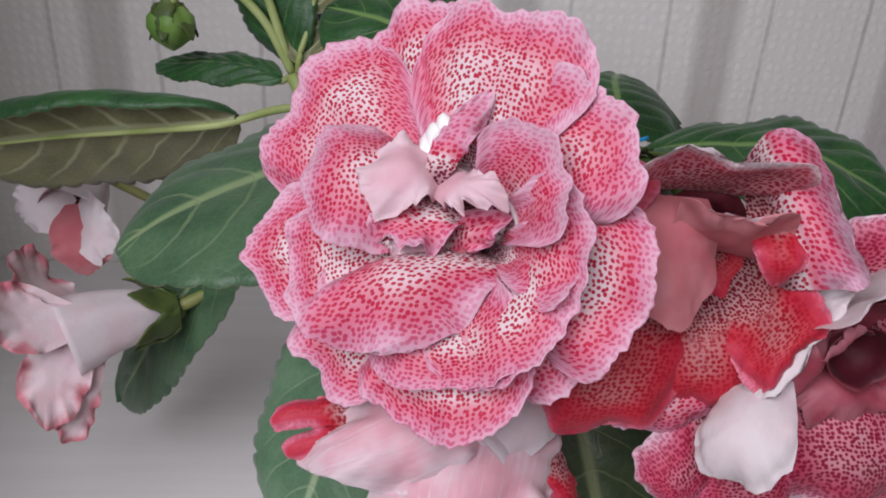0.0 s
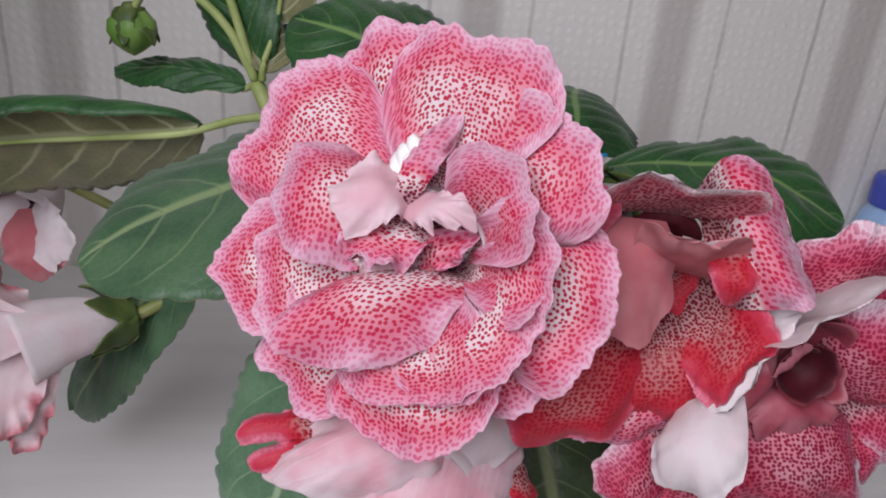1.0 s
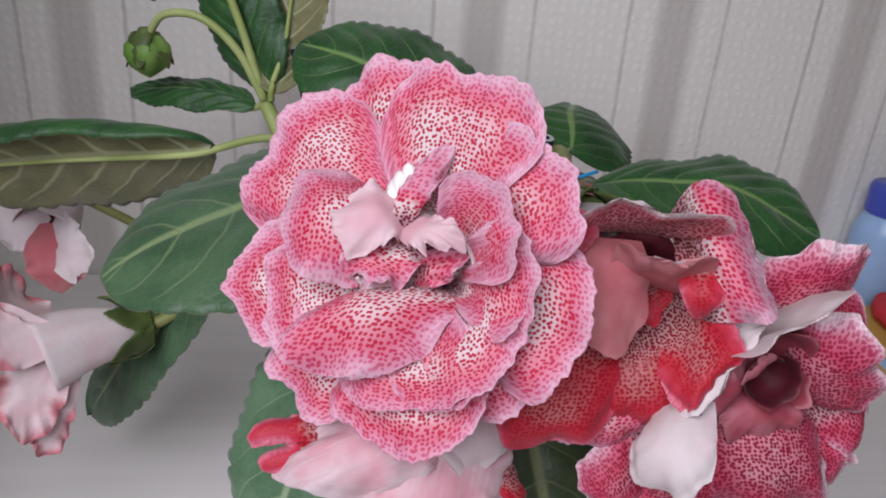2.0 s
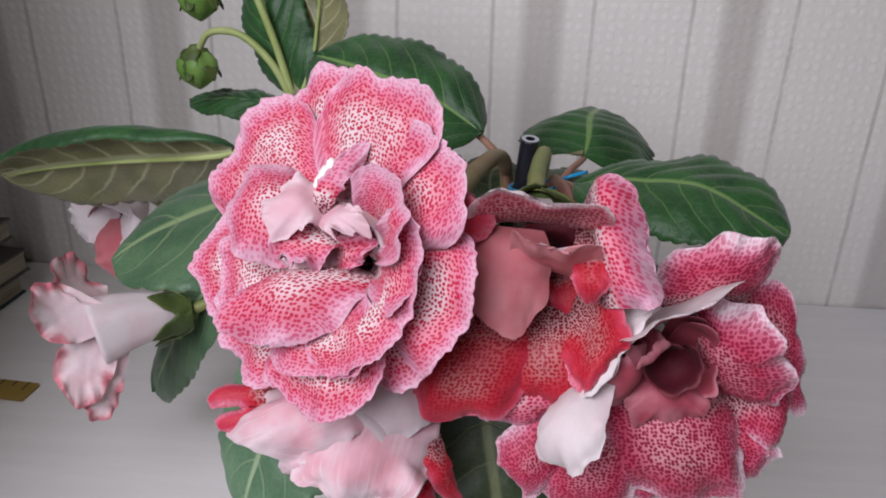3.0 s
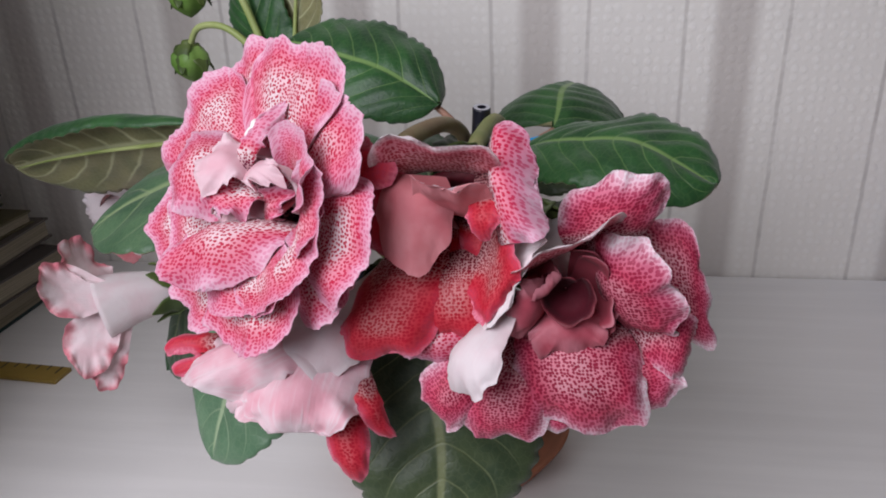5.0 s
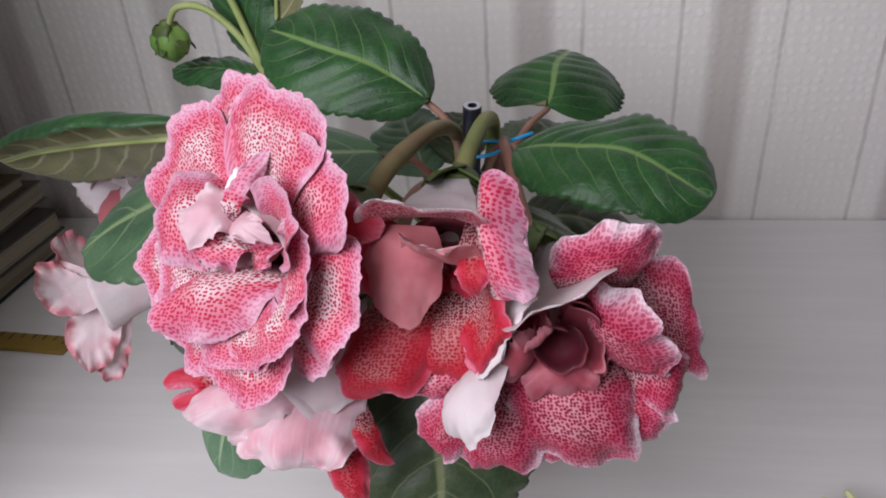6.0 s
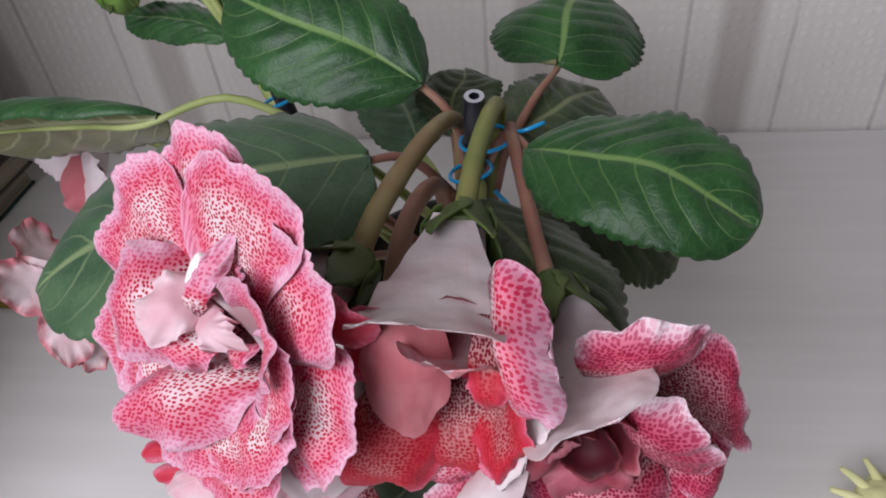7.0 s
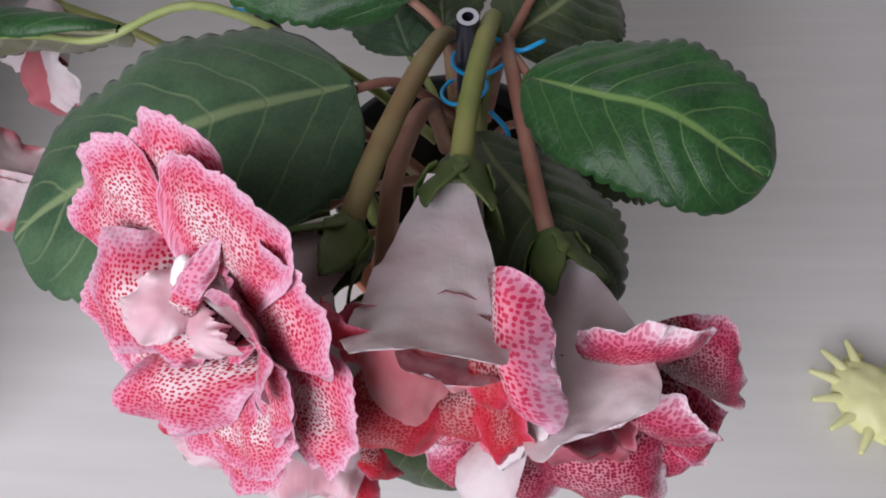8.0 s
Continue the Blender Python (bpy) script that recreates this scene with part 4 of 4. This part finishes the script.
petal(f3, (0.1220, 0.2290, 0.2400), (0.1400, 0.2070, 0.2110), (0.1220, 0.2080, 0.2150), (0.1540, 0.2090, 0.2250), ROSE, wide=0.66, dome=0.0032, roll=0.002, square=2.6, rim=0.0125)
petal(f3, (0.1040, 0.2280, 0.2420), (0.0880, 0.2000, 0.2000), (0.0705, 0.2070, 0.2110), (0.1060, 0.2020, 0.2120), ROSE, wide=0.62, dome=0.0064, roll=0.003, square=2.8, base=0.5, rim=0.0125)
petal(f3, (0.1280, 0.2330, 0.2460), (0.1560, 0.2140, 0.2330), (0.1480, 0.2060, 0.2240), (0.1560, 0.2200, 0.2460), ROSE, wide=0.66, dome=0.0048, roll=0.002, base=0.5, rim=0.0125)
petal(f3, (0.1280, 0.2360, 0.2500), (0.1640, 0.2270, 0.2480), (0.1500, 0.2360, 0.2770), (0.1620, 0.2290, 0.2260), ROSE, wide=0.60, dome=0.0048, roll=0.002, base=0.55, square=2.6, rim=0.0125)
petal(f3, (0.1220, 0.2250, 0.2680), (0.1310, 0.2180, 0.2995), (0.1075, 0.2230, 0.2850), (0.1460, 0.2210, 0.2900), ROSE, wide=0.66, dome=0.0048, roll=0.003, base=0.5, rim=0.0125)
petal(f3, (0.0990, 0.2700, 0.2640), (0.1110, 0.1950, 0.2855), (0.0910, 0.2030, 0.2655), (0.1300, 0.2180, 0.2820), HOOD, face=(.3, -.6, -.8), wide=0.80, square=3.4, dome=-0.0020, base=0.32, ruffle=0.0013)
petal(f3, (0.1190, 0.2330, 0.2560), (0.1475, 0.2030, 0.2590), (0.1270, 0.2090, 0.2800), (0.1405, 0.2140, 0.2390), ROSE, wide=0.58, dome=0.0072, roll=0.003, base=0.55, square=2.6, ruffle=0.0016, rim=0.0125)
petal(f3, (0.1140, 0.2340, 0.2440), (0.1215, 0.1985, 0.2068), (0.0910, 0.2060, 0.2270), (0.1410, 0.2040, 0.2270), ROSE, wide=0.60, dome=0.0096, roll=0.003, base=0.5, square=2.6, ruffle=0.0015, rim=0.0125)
# its heart: a rolled throat coloured dark as shade, between folded dusky petals
rolled(f3, (0.1100, 0.2020, 0.2595), (-0.02, -0.97, 0.16), 0.0080, 0.014, (throat_shade, deep_red_shaded), 350, 60, 0.003, 0.0016)
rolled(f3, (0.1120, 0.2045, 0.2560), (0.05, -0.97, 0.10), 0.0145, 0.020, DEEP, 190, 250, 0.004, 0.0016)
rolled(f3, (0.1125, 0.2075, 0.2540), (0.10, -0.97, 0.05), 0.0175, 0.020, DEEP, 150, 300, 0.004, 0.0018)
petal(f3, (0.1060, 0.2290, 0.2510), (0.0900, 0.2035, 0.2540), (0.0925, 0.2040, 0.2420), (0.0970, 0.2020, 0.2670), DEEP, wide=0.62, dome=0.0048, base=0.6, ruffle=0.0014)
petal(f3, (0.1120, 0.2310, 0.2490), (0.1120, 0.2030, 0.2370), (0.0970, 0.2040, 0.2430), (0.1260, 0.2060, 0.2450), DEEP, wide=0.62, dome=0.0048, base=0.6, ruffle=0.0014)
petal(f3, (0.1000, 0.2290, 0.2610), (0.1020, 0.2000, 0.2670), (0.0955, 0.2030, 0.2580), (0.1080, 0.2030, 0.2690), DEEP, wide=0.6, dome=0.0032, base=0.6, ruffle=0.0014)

# nodding flower below: pale backs over red inner faces
petal(f4, (-0.0140, 0.2220, 0.2240), (-0.0575, 0.2205, 0.2190), (-0.0440, 0.2270, 0.2250), (-0.0451, 0.2190, 0.2195), RED, dome=0.0032, rim=.007)
petal(f4, (-0.0140, 0.2220, 0.2200), (-0.0510, 0.2155, 0.2120), (-0.0440, 0.2205, 0.2180), (-0.0400, 0.2160, 0.2120), RED, dome=0.0032, rim=.007)
petal(f4, (0.0180, 0.2240, 0.2100), (0.0285, 0.2000, 0.1760), (0.0150, 0.2050, 0.1930), (0.0330, 0.2060, 0.1940), RED, dome=0.0048, roll=.001, rim=.007, base=0.6)
petal(f4, (0.0255, 0.2230, 0.2240), (0.0412, 0.2110, 0.1880), (0.0300, 0.2045, 0.2060), (0.0390, 0.2110, 0.2040), RED, face=(0.4, -0.9, 0.3), dome=0.0016, rim=.007, base=0.6)
petal(f4, (0.0100, 0.2260, 0.2200), (-0.0150, 0.2050, 0.2000), (-0.0250, 0.2080, 0.2080), (0.0050, 0.2010, 0.2010), ROSY, dome=0.0064, roll=.002, wide=0.62, ruffle=.0018, crumple=.002)
petal(f4, (0.0230, 0.2320, 0.2330), (0.0055, 0.1930, 0.2030), (-0.0195, 0.2040, 0.2100), (0.0312, 0.2040, 0.2080), ROSY, wide=0.68, square=3.0, dome=0.0096, roll=.002, base=.5, ruffle=.0024, crumple=.0030)
petal(f4, (0.0240, 0.2350, 0.2340), (-0.0425, 0.2085, 0.2135), (-0.0310, 0.2200, 0.2275), (-0.0040, 0.2000, 0.2175), ROSY, wide=0.62, square=3.0, dome=0.0096, roll=.003, base=.5, ruffle=.0034, crumple=.0034)
petal(f4, (0.0300, 0.2420, 0.2400), (0.0080, 0.2060, 0.2190), (-0.0040, 0.2150, 0.2330), (0.0310, 0.2120, 0.2260), PALE, wide=0.6, dome=.0090, roll=.001, base=.7, ruffle=.0008, crumple=.0006)

# stigma and anthers of the open flower
bm = bmesh.new()
tube(bm, [(0.008, 0.226, 0.289), (0.006, 0.221, 0.287), (0.001, 0.2185, 0.283), (-0.0015, 0.2180, 0.2805)], 0.0016, 0.0010, 20, 10, 0.1, profile=lambda f: 0.0015 - 0.0006 * f + 0.0012 * max(f - 0.8, 0) * 5)
part("pistil", bm, dusty_back, f1["ob"], "pink curved pistil")
for x, y, z in ((-0.0113, 0.2309, 0.3083), (-0.0096, 0.2298, 0.3105), (-0.0066, 0.2295, 0.3130), (-0.0082, 0.2267, 0.3092), (0.0100, 0.2240, 0.2840), (0.0125, 0.2225, 0.2860)):
    bm = bmesh.new()
    bmesh.ops.create_uvsphere(bm, u_segments=14, v_segments=9, radius=1, matrix=Matrix.Translation((x, y, z)) @ Euler((x * 90, y * 70, z * 50)).to_matrix().to_4x4() @ Matrix.Diagonal((0.0026, 0.0022, 0.0048, 1)))
    for v in bm.verts:
        v.co += 0.0006 * Vector((noise.noise(v.co * 500), noise.noise(v.co * 500 + Vector((7, 0, 0))), 0))
    part("anther", bm, anther_white, f1["ob"], "white anther")

# flower to the side, seen from behind
f5 = flower_of(plant, (-0.85, -0.45, -0.1), [(-0.146, 0.400, 0.156), (-0.158, 0.394, 0.157), (-0.176, 0.384, 0.156), (-0.192, 0.374, 0.153)], 0.008, 0.022, "drooping flower in profile with pale back and red frills")
calyx(f5, (-0.143, 0.402, 0.156), (-0.85, -0.4, 0), 0.020, flare=0.62)
petal(f5, (-0.180, 0.384, 0.168), (-0.213, 0.390, 0.199), (-0.200, 0.400, 0.175), (-0.205, 0.368, 0.185), BLUSH, bulge=.004, curl=-.004, ruffle=.002)
petal(f5, (-0.182, 0.372, 0.165), (-0.214, 0.349, 0.184), (-0.206, 0.368, 0.190), (-0.198, 0.348, 0.160), BLUSH, bulge=.005, curl=-.004, ruffle=.002)
petal(f5, (-0.182, 0.368, 0.150), (-0.196, 0.346, 0.118), (-0.206, 0.352, 0.150), (-0.178, 0.358, 0.130), BLUSH, bulge=.005, curl=-.004, ruffle=.002)
petal(f5, (-0.176, 0.372, 0.142), (-0.187, 0.355, 0.101), (-0.193, 0.352, 0.120), (-0.176, 0.364, 0.118), BLUSH, bulge=.003, curl=-.003, ruffle=.002)
petal(f5, (-0.185, 0.385, 0.150), (-0.208, 0.385, 0.130), (-0.206, 0.366, 0.135), (-0.196, 0.398, 0.145), RED, bulge=.004, curl=-.003, ruffle=.002)

# flower hidden behind the large leaf
f6 = flower_of(plant, (-0.3, -0.8, -0.4), [(-0.215, 0.500, 0.200), (-0.218, 0.492, 0.196), (-0.220, 0.480, 0.190), (-0.222, 0.468, 0.185)], 0.008, 0.020, "pale flower half hidden behind a leaf")
petal(f6, (-0.225, 0.480, 0.195), (-0.256, 0.474, 0.180), (-0.250, 0.476, 0.200), (-0.235, 0.468, 0.172), PALE, bulge=.005, curl=-.004, ruffle=.002)
petal(f6, (-0.218, 0.470, 0.190), (-0.205, 0.440, 0.158), (-0.228, 0.450, 0.172), (-0.190, 0.446, 0.178), DUSTY, bulge=.005, curl=-.004, ruffle=.0015)
petal(f6, (-0.215, 0.472, 0.195), (-0.186, 0.440, 0.176), (-0.205, 0.440, 0.170), (-0.195, 0.455, 0.195), PALE, bulge=.004, curl=-.003, ruffle=.0015)
adopt(plant, known)

# ---------------------------------------------------------------- side shoot with the buds
second = plant
known = set(scene.objects)
stalk(second, "stem", [(0.000, 0.395, 0.085), (-0.020, 0.415, 0.15), (-0.055, 0.450, 0.22), (-0.083, 0.470, 0.275)], 0.0055, 0.0045, stem_pale)
leaf(second, (-0.090, 0.475, 0.272), (-0.176, 0.520, 0.267), 0.015, (0, -0.5, 0.9), arch=0.006, fold=0.2, stem=stem_pale)
leaf(second, (-0.082, 0.470, 0.280), (-0.110, 0.500, 0.372), 0.026, (-0.2, -0.85, -0.3), arch=0.008, fold=0.2, stem=stem_pale)
leaf(second, (-0.078, 0.465, 0.282), (-0.060, 0.470, 0.372), 0.024, (0.5, 0.8, 0.1), arch=0.008, fold=0.2, stem=stem_pale)
for pts, at in (([(-0.083, 0.468, 0.276), (-0.098, 0.468, 0.305), (-0.118, 0.470, 0.322), (-0.140, 0.476, 0.322), (-0.152, 0.482, 0.309)], (-0.1535, 0.483, 0.298)),
                ([(-0.083, 0.468, 0.276), (-0.098, 0.470, 0.325), (-0.115, 0.472, 0.362), (-0.135, 0.476, 0.366), (-0.146, 0.481, 0.355)], (-0.1475, 0.482, 0.343))):
    stalk(second, "bud_stalk", pts, 0.0026, 0.0022, stem_pale)
    bm = bmesh.new()
    prof = [(0.0004, 0.012), (0.0075, 0.0105), (0.0125, 0.005), (0.0132, -0.001), (0.0100, -0.008), (0.0045, -0.0125), (0.0004, -0.0150)]
    rings = lathe(bm, prof, at, 30)
    for i, ring in enumerate(rings):
        for j, v in enumerate(ring):
            v.co.xy = Vector(at).xy + (v.co.xy - Vector(at).xy) * (1 + 0.14 * abs(math.cos(2.5 * 2 * math.pi * j / 30)) - 0.07)
    bud = part("bud", bm, bud_green, second, "green pointed flower bud")
    holder = {"ob": bud}
    calyx(holder, (at[0], at[1], at[2] + 0.011), (0.05, -0.05, -1), 0.016)
adopt(second, known)

# ---------------------------------------------------------------- stakes and ties


def stake(top, foot, r, label):
    thing = empty("plant_stake", foot)
    tagged(thing, label, "plant stake")
    top, foot = Vector(top), Vector(foot)
    d = (top - foot).normalized()
    u = d.cross(Vector((0, 1, 0.2))).normalized()
    v = d.cross(u)
    bm = bmesh.new()
    sides, rings = 20, []
    for p, rr in ((foot, r), (top - d * 0.0008, r), (top, r * 0.92), (top, r * 0.5), (top - d * 0.02, r * 0.5)):
        rings.append([bm.verts.new(p + rr * (math.cos(2 * math.pi * k / sides) * u + math.sin(2 * math.pi * k / sides) * v)) for k in range(sides)])
    for i, (a, b) in enumerate(zip(rings, rings[1:])):
        for k in range(sides):
            bm.faces.new((a[k], a[(k + 1) % sides], b[(k + 1) % sides], b[k])).material_index = 1 if i == 2 else 0
    bm.faces.new(rings[0][::-1]), bm.faces.new(rings[-1])
    under(thing, part("tube", bm, (stake_black, stake_cut), label="hollow dark tube with a pale cut end", smooth=False))
    return thing


stake((0.0665, 0.3655, 0.2905), (0.052, 0.402, 0.080), 0.0050, "dark hollow plastic stake tied among the stems")
stake((-0.059, 0.428, 0.316), (-0.005, 0.412, 0.080), 0.0048, "second dark plastic stake leaning in the pot")


def tie(points, r, label):
    bm = bmesh.new()
    tube(bm, points, r, r, 60, 8, 0.05)
    return tagged(part("wire_tie", bm, tie_blue), label, "plant tie", group="blue wire ties")


def loop(c, rx, ry, tilt, a0=0.0, a1=6.6):
    return [(c[0] + rx * math.cos(a), c[1] + ry * math.sin(a), c[2] + tilt * math.cos(a + 0.8)) for a in np.linspace(a0, a1, 14)]


tie(loop((0.070, 0.374, 0.262), 0.0125, 0.0135, 0.002) + [(0.088, 0.368, 0.270), (0.098, 0.372, 0.272)], 0.0010, "bright blue wire looped round the stake and stems")
tie(loop((0.062, 0.371, 0.245), 0.0105, 0.0115, 0.003), 0.0010, "bright blue wire looped round the stake and stems")
tie([(0.074, 0.362, 0.240), (0.082, 0.356, 0.232), (0.080, 0.350, 0.222), (0.077, 0.346, 0.214)], 0.0012, "loose blue wire end hanging by the stems")
tie(loop((-0.0475, 0.4205, 0.258), 0.0075, 0.0085, 0.002), 0.0010, "bright blue wire wound round the rear stake")

# ---------------------------------------------------------------- clutter on the table
pg = Nodes("paper_edge")
mp = pg.n("Mapping")
mp.inputs["Scale"].default_value = (4, 4, 900)
pg.put(mp.inputs["Vector"], pg.coord())
sheets = pg.noise(1.0, 3, mp.outputs[0])
pg.bump(sheets, 0.5, 0.0006)
paper_edge = pg.done(pg.mix(pg.step(sheets, 0.35, 0.65), (0.19, 0.165, 0.12), (0.32, 0.28, 0.21)), 0.8, spec=0.2)


def book(lo, hi, turn, cover, label, hard=True):
    """A closed book: two boards, a rounded spine and the block of leaves between them."""
    thing = empty("book", (0, 0, 0))
    thing.matrix_world = turn
    tagged(thing, label, "book", group="stack of books")
    (x0, y0, z0), (x1, y1, z1) = lo, hi
    b = 0.0025 if hard else 0.0008
    for z in (z0, z1 - b):
        bm = bmesh.new()
        box(bm, (x0, y0, z), (x1, y1, z + b), None, b * 0.3)
        part("cover", bm, cover, thing, smooth=False)
    bm = bmesh.new()
    box(bm, (x0 - 0.002, y0, z0), (x0, y1, z1), None, 0.0008)
    part("spine", bm, cover, thing, smooth=False)
    bm = bmesh.new()
    e = 0.003 if hard else 0.0006
    box(bm, (x0, y0 + e, z0 + b), (x1 - e, y1 - e, z1 - b))
    part("page_block", bm, paper_edge, thing, "worn yellowish page edges", smooth=False)
    return thing


def cover(name, c):
    return plain(name, c, 0.45, 0.4, 0.25, 25, 0.15)


z = 0.0
for h, dx, dy, rot, c, label in ((0.034, 0.0, 0.0, -2, (0.010, 0.035, 0.036), "thick dark teal hardback at the foot of the stack"),
                                 (0.026, 0.010, -0.004, -4, (0.045, 0.038, 0.036), "brown hardback book in the stack"),
                                 (0.024, 0.004, 0.004, 1, (0.085, 0.072, 0.062), "grey-brown book with worn page edges"),
                                 (0.016, -0.020, 0.0, -3, (0.07, 0.06, 0.025), "olive book in the stack"),
                                 (0.014, -0.03, -0.01, 4, (0.03, 0.035, 0.02), "dark thin book in the stack"),
                                 (0.010, -0.05, 0.0, 3, (0.36, 0.29, 0.18), "tan paperback on top of the stack")):
    turn = pose(-0.665 + dx, 0.435 + dy, 0, 0, 0, rot)
    book((0.0, 0.0, z), (0.19, 0.27, z + h - 0.0004), turn, cover("cover", c), label)
    z += h

# yellow ruler
bm = bmesh.new()
turn = pose(-0.348, 0.512, 0.0, 0, 0, 176)
box(bm, (0, -0.012, 0.0), (0.20, 0.012, 0.004), turn, 0.0008)
ruler = tagged(part("ruler", bm, plain("ruler_yellow", (0.27, 0.18, 0.04), 0.5, 0.4, 0.25, 60), smooth=False), "yellow-orange wooden ruler with dark ticks", "ruler")
for i in range(16):
    bm = bmesh.new()
    box(bm, (0.008 + i * 0.012, -0.0115, 0.0041), (0.0092 + i * 0.012, -0.004 if i % 5 else 0.000, 0.0044), turn)
    part("tick", bm, stake_black, ruler, smooth=False)


def spiky_toy(at, turn):
    """Soft pale-yellow toy: a lumpy body with a fan of spines and stubby feet."""
    toy = empty("rubber_toy", at)
    tagged(toy, "pale yellow rubber toy with spines and stubby feet", "toy")
    m = Matrix.Translation(at) @ Matrix.Rotation(radians(turn), 4, "Z")
    bm = bmesh.new()
    bmesh.ops.create_uvsphere(bm, u_segments=36, v_segments=22, radius=1)
    for v in bm.verts:
        f = 1 + 0.10 * noise.noise(v.co * 2.6) + 0.05 * noise.noise(v.co * 7)
        v.co = m @ (Vector((v.co.x * 0.030, v.co.y * 0.022, v.co.z * 0.014)) * f + Vector((0, 0, 0.0150)))
    under(toy, part("body", bm, toy_yellow))
    for i in range(9):
        q = radians(-20 + 28 * i)
        d = Vector((math.cos(q), math.sin(q), 0))
        bm = bmesh.new()
        c = Vector((d.x * 0.022, d.y * 0.016, 0.017))
        tube(bm, [m @ (c - d * 0.004), m @ (c + d * 0.010 + Vector((0, 0, 0.002))), m @ (c + d * 0.022 + Vector((0, 0, 0.001)))], 0.0043, 0.0016, 12, 10, 0.06)
        under(toy, part("spine", bm, toy_yellow))
    for q, ln in ((200, 0.022), (235, 0.018), (262, 0.020), (290, 0.020), (330, 0.018)):
        d = Vector((math.cos(radians(q)), math.sin(radians(q)), 0))
        c = Vector((d.x * 0.018, d.y * 0.014, 0.010))
        bm = bmesh.new()
        tube(bm, [m @ c, m @ (c + d * ln * 0.6 - Vector((0, 0, 0.002))), m @ (c + d * ln - Vector((0, 0, 0.0035)))], 0.006, 0.006, 12, 12, 0.12, profile=lambda f: 0.0052 - 0.0018 * math.sin(f * 3.1) + 0.0012 * (f > 0.75))
        under(toy, part("foot", bm, toy_yellow))
    return toy


spiky_toy((0.314, 0.322, 0.0), 120)

# jar, red pouch and yellow box beside the plant
blue_light, blue_dark = plain("pale_blue_plastic", (0.36, 0.55, 0.86), 0.3), plain("blue_plastic", (0.06, 0.09, 0.50), 0.3)
jar = empty("plastic_jar", (0.555, 0.735, 0.0))
tagged(jar, "pale blue plastic jar with a dark blue cap", "jar")
bm = bmesh.new()
lathe(bm, [(0.001, 0), (0.030, 0), (0.033, 0.004), (0.034, 0.100), (0.031, 0.114), (0.026, 0.120), (0.026, 0.126)], (0.555, 0.735, 0.0), 48)
under(jar, part("body", bm, blue_light))
bm = bmesh.new()
lathe(bm, [(0.0285, 0.124), (0.029, 0.126), (0.029, 0.152), (0.027, 0.156), (0.001, 0.156)], (0.555, 0.735, 0.0), 48)
under(jar, part("cap", bm, blue_dark))
bm = bmesh.new()
turn = pose(0.535, 0.565, 0.0, 0, 0, 90)
box(bm, (-0.01, -0.11, 0.0), (0.135, 0.04, 0.028), turn, 0.002)
carton = tagged(part("cardboard_box", bm, plain("yellow_card", (0.62, 0.40, 0.10), 0.5, 0.4), smooth=False), "yellow cardboard box with small blue printed marks", "box")
for i in range(5):
    bm = bmesh.new()
    box(bm, (0.005 + i * 0.026, 0.0403, 0.010), (0.021 + i * 0.026, 0.0407, 0.019), turn)
    part("printed_mark", bm, blue_light, carton, smooth=False)
bm = bmesh.new()
bmesh.ops.create_uvsphere(bm, u_segments=40, v_segments=24, radius=1)
for v in bm.verts:
    c = v.co.copy()
    c = Vector([math.copysign(abs(q) ** 0.6, q) for q in c])
    v.co = turn @ (Vector((0.062 + c.x * 0.062, -0.028 + c.y * 0.052, 0.0435 + c.z * 0.016)) + 0.003 * Vector((noise.noise(v.co * 3), noise.noise(v.co * 3 + Vector((4, 0, 0))), noise.noise(v.co * 4) * 0.8)))
tagged(part("fabric_pouch", bm, plain("red_cloth", (0.62, 0.035, 0.05), 0.6, 0.3, 0.2, 80, 0.4)), "soft red pouch lying on the yellow box", "pouch")
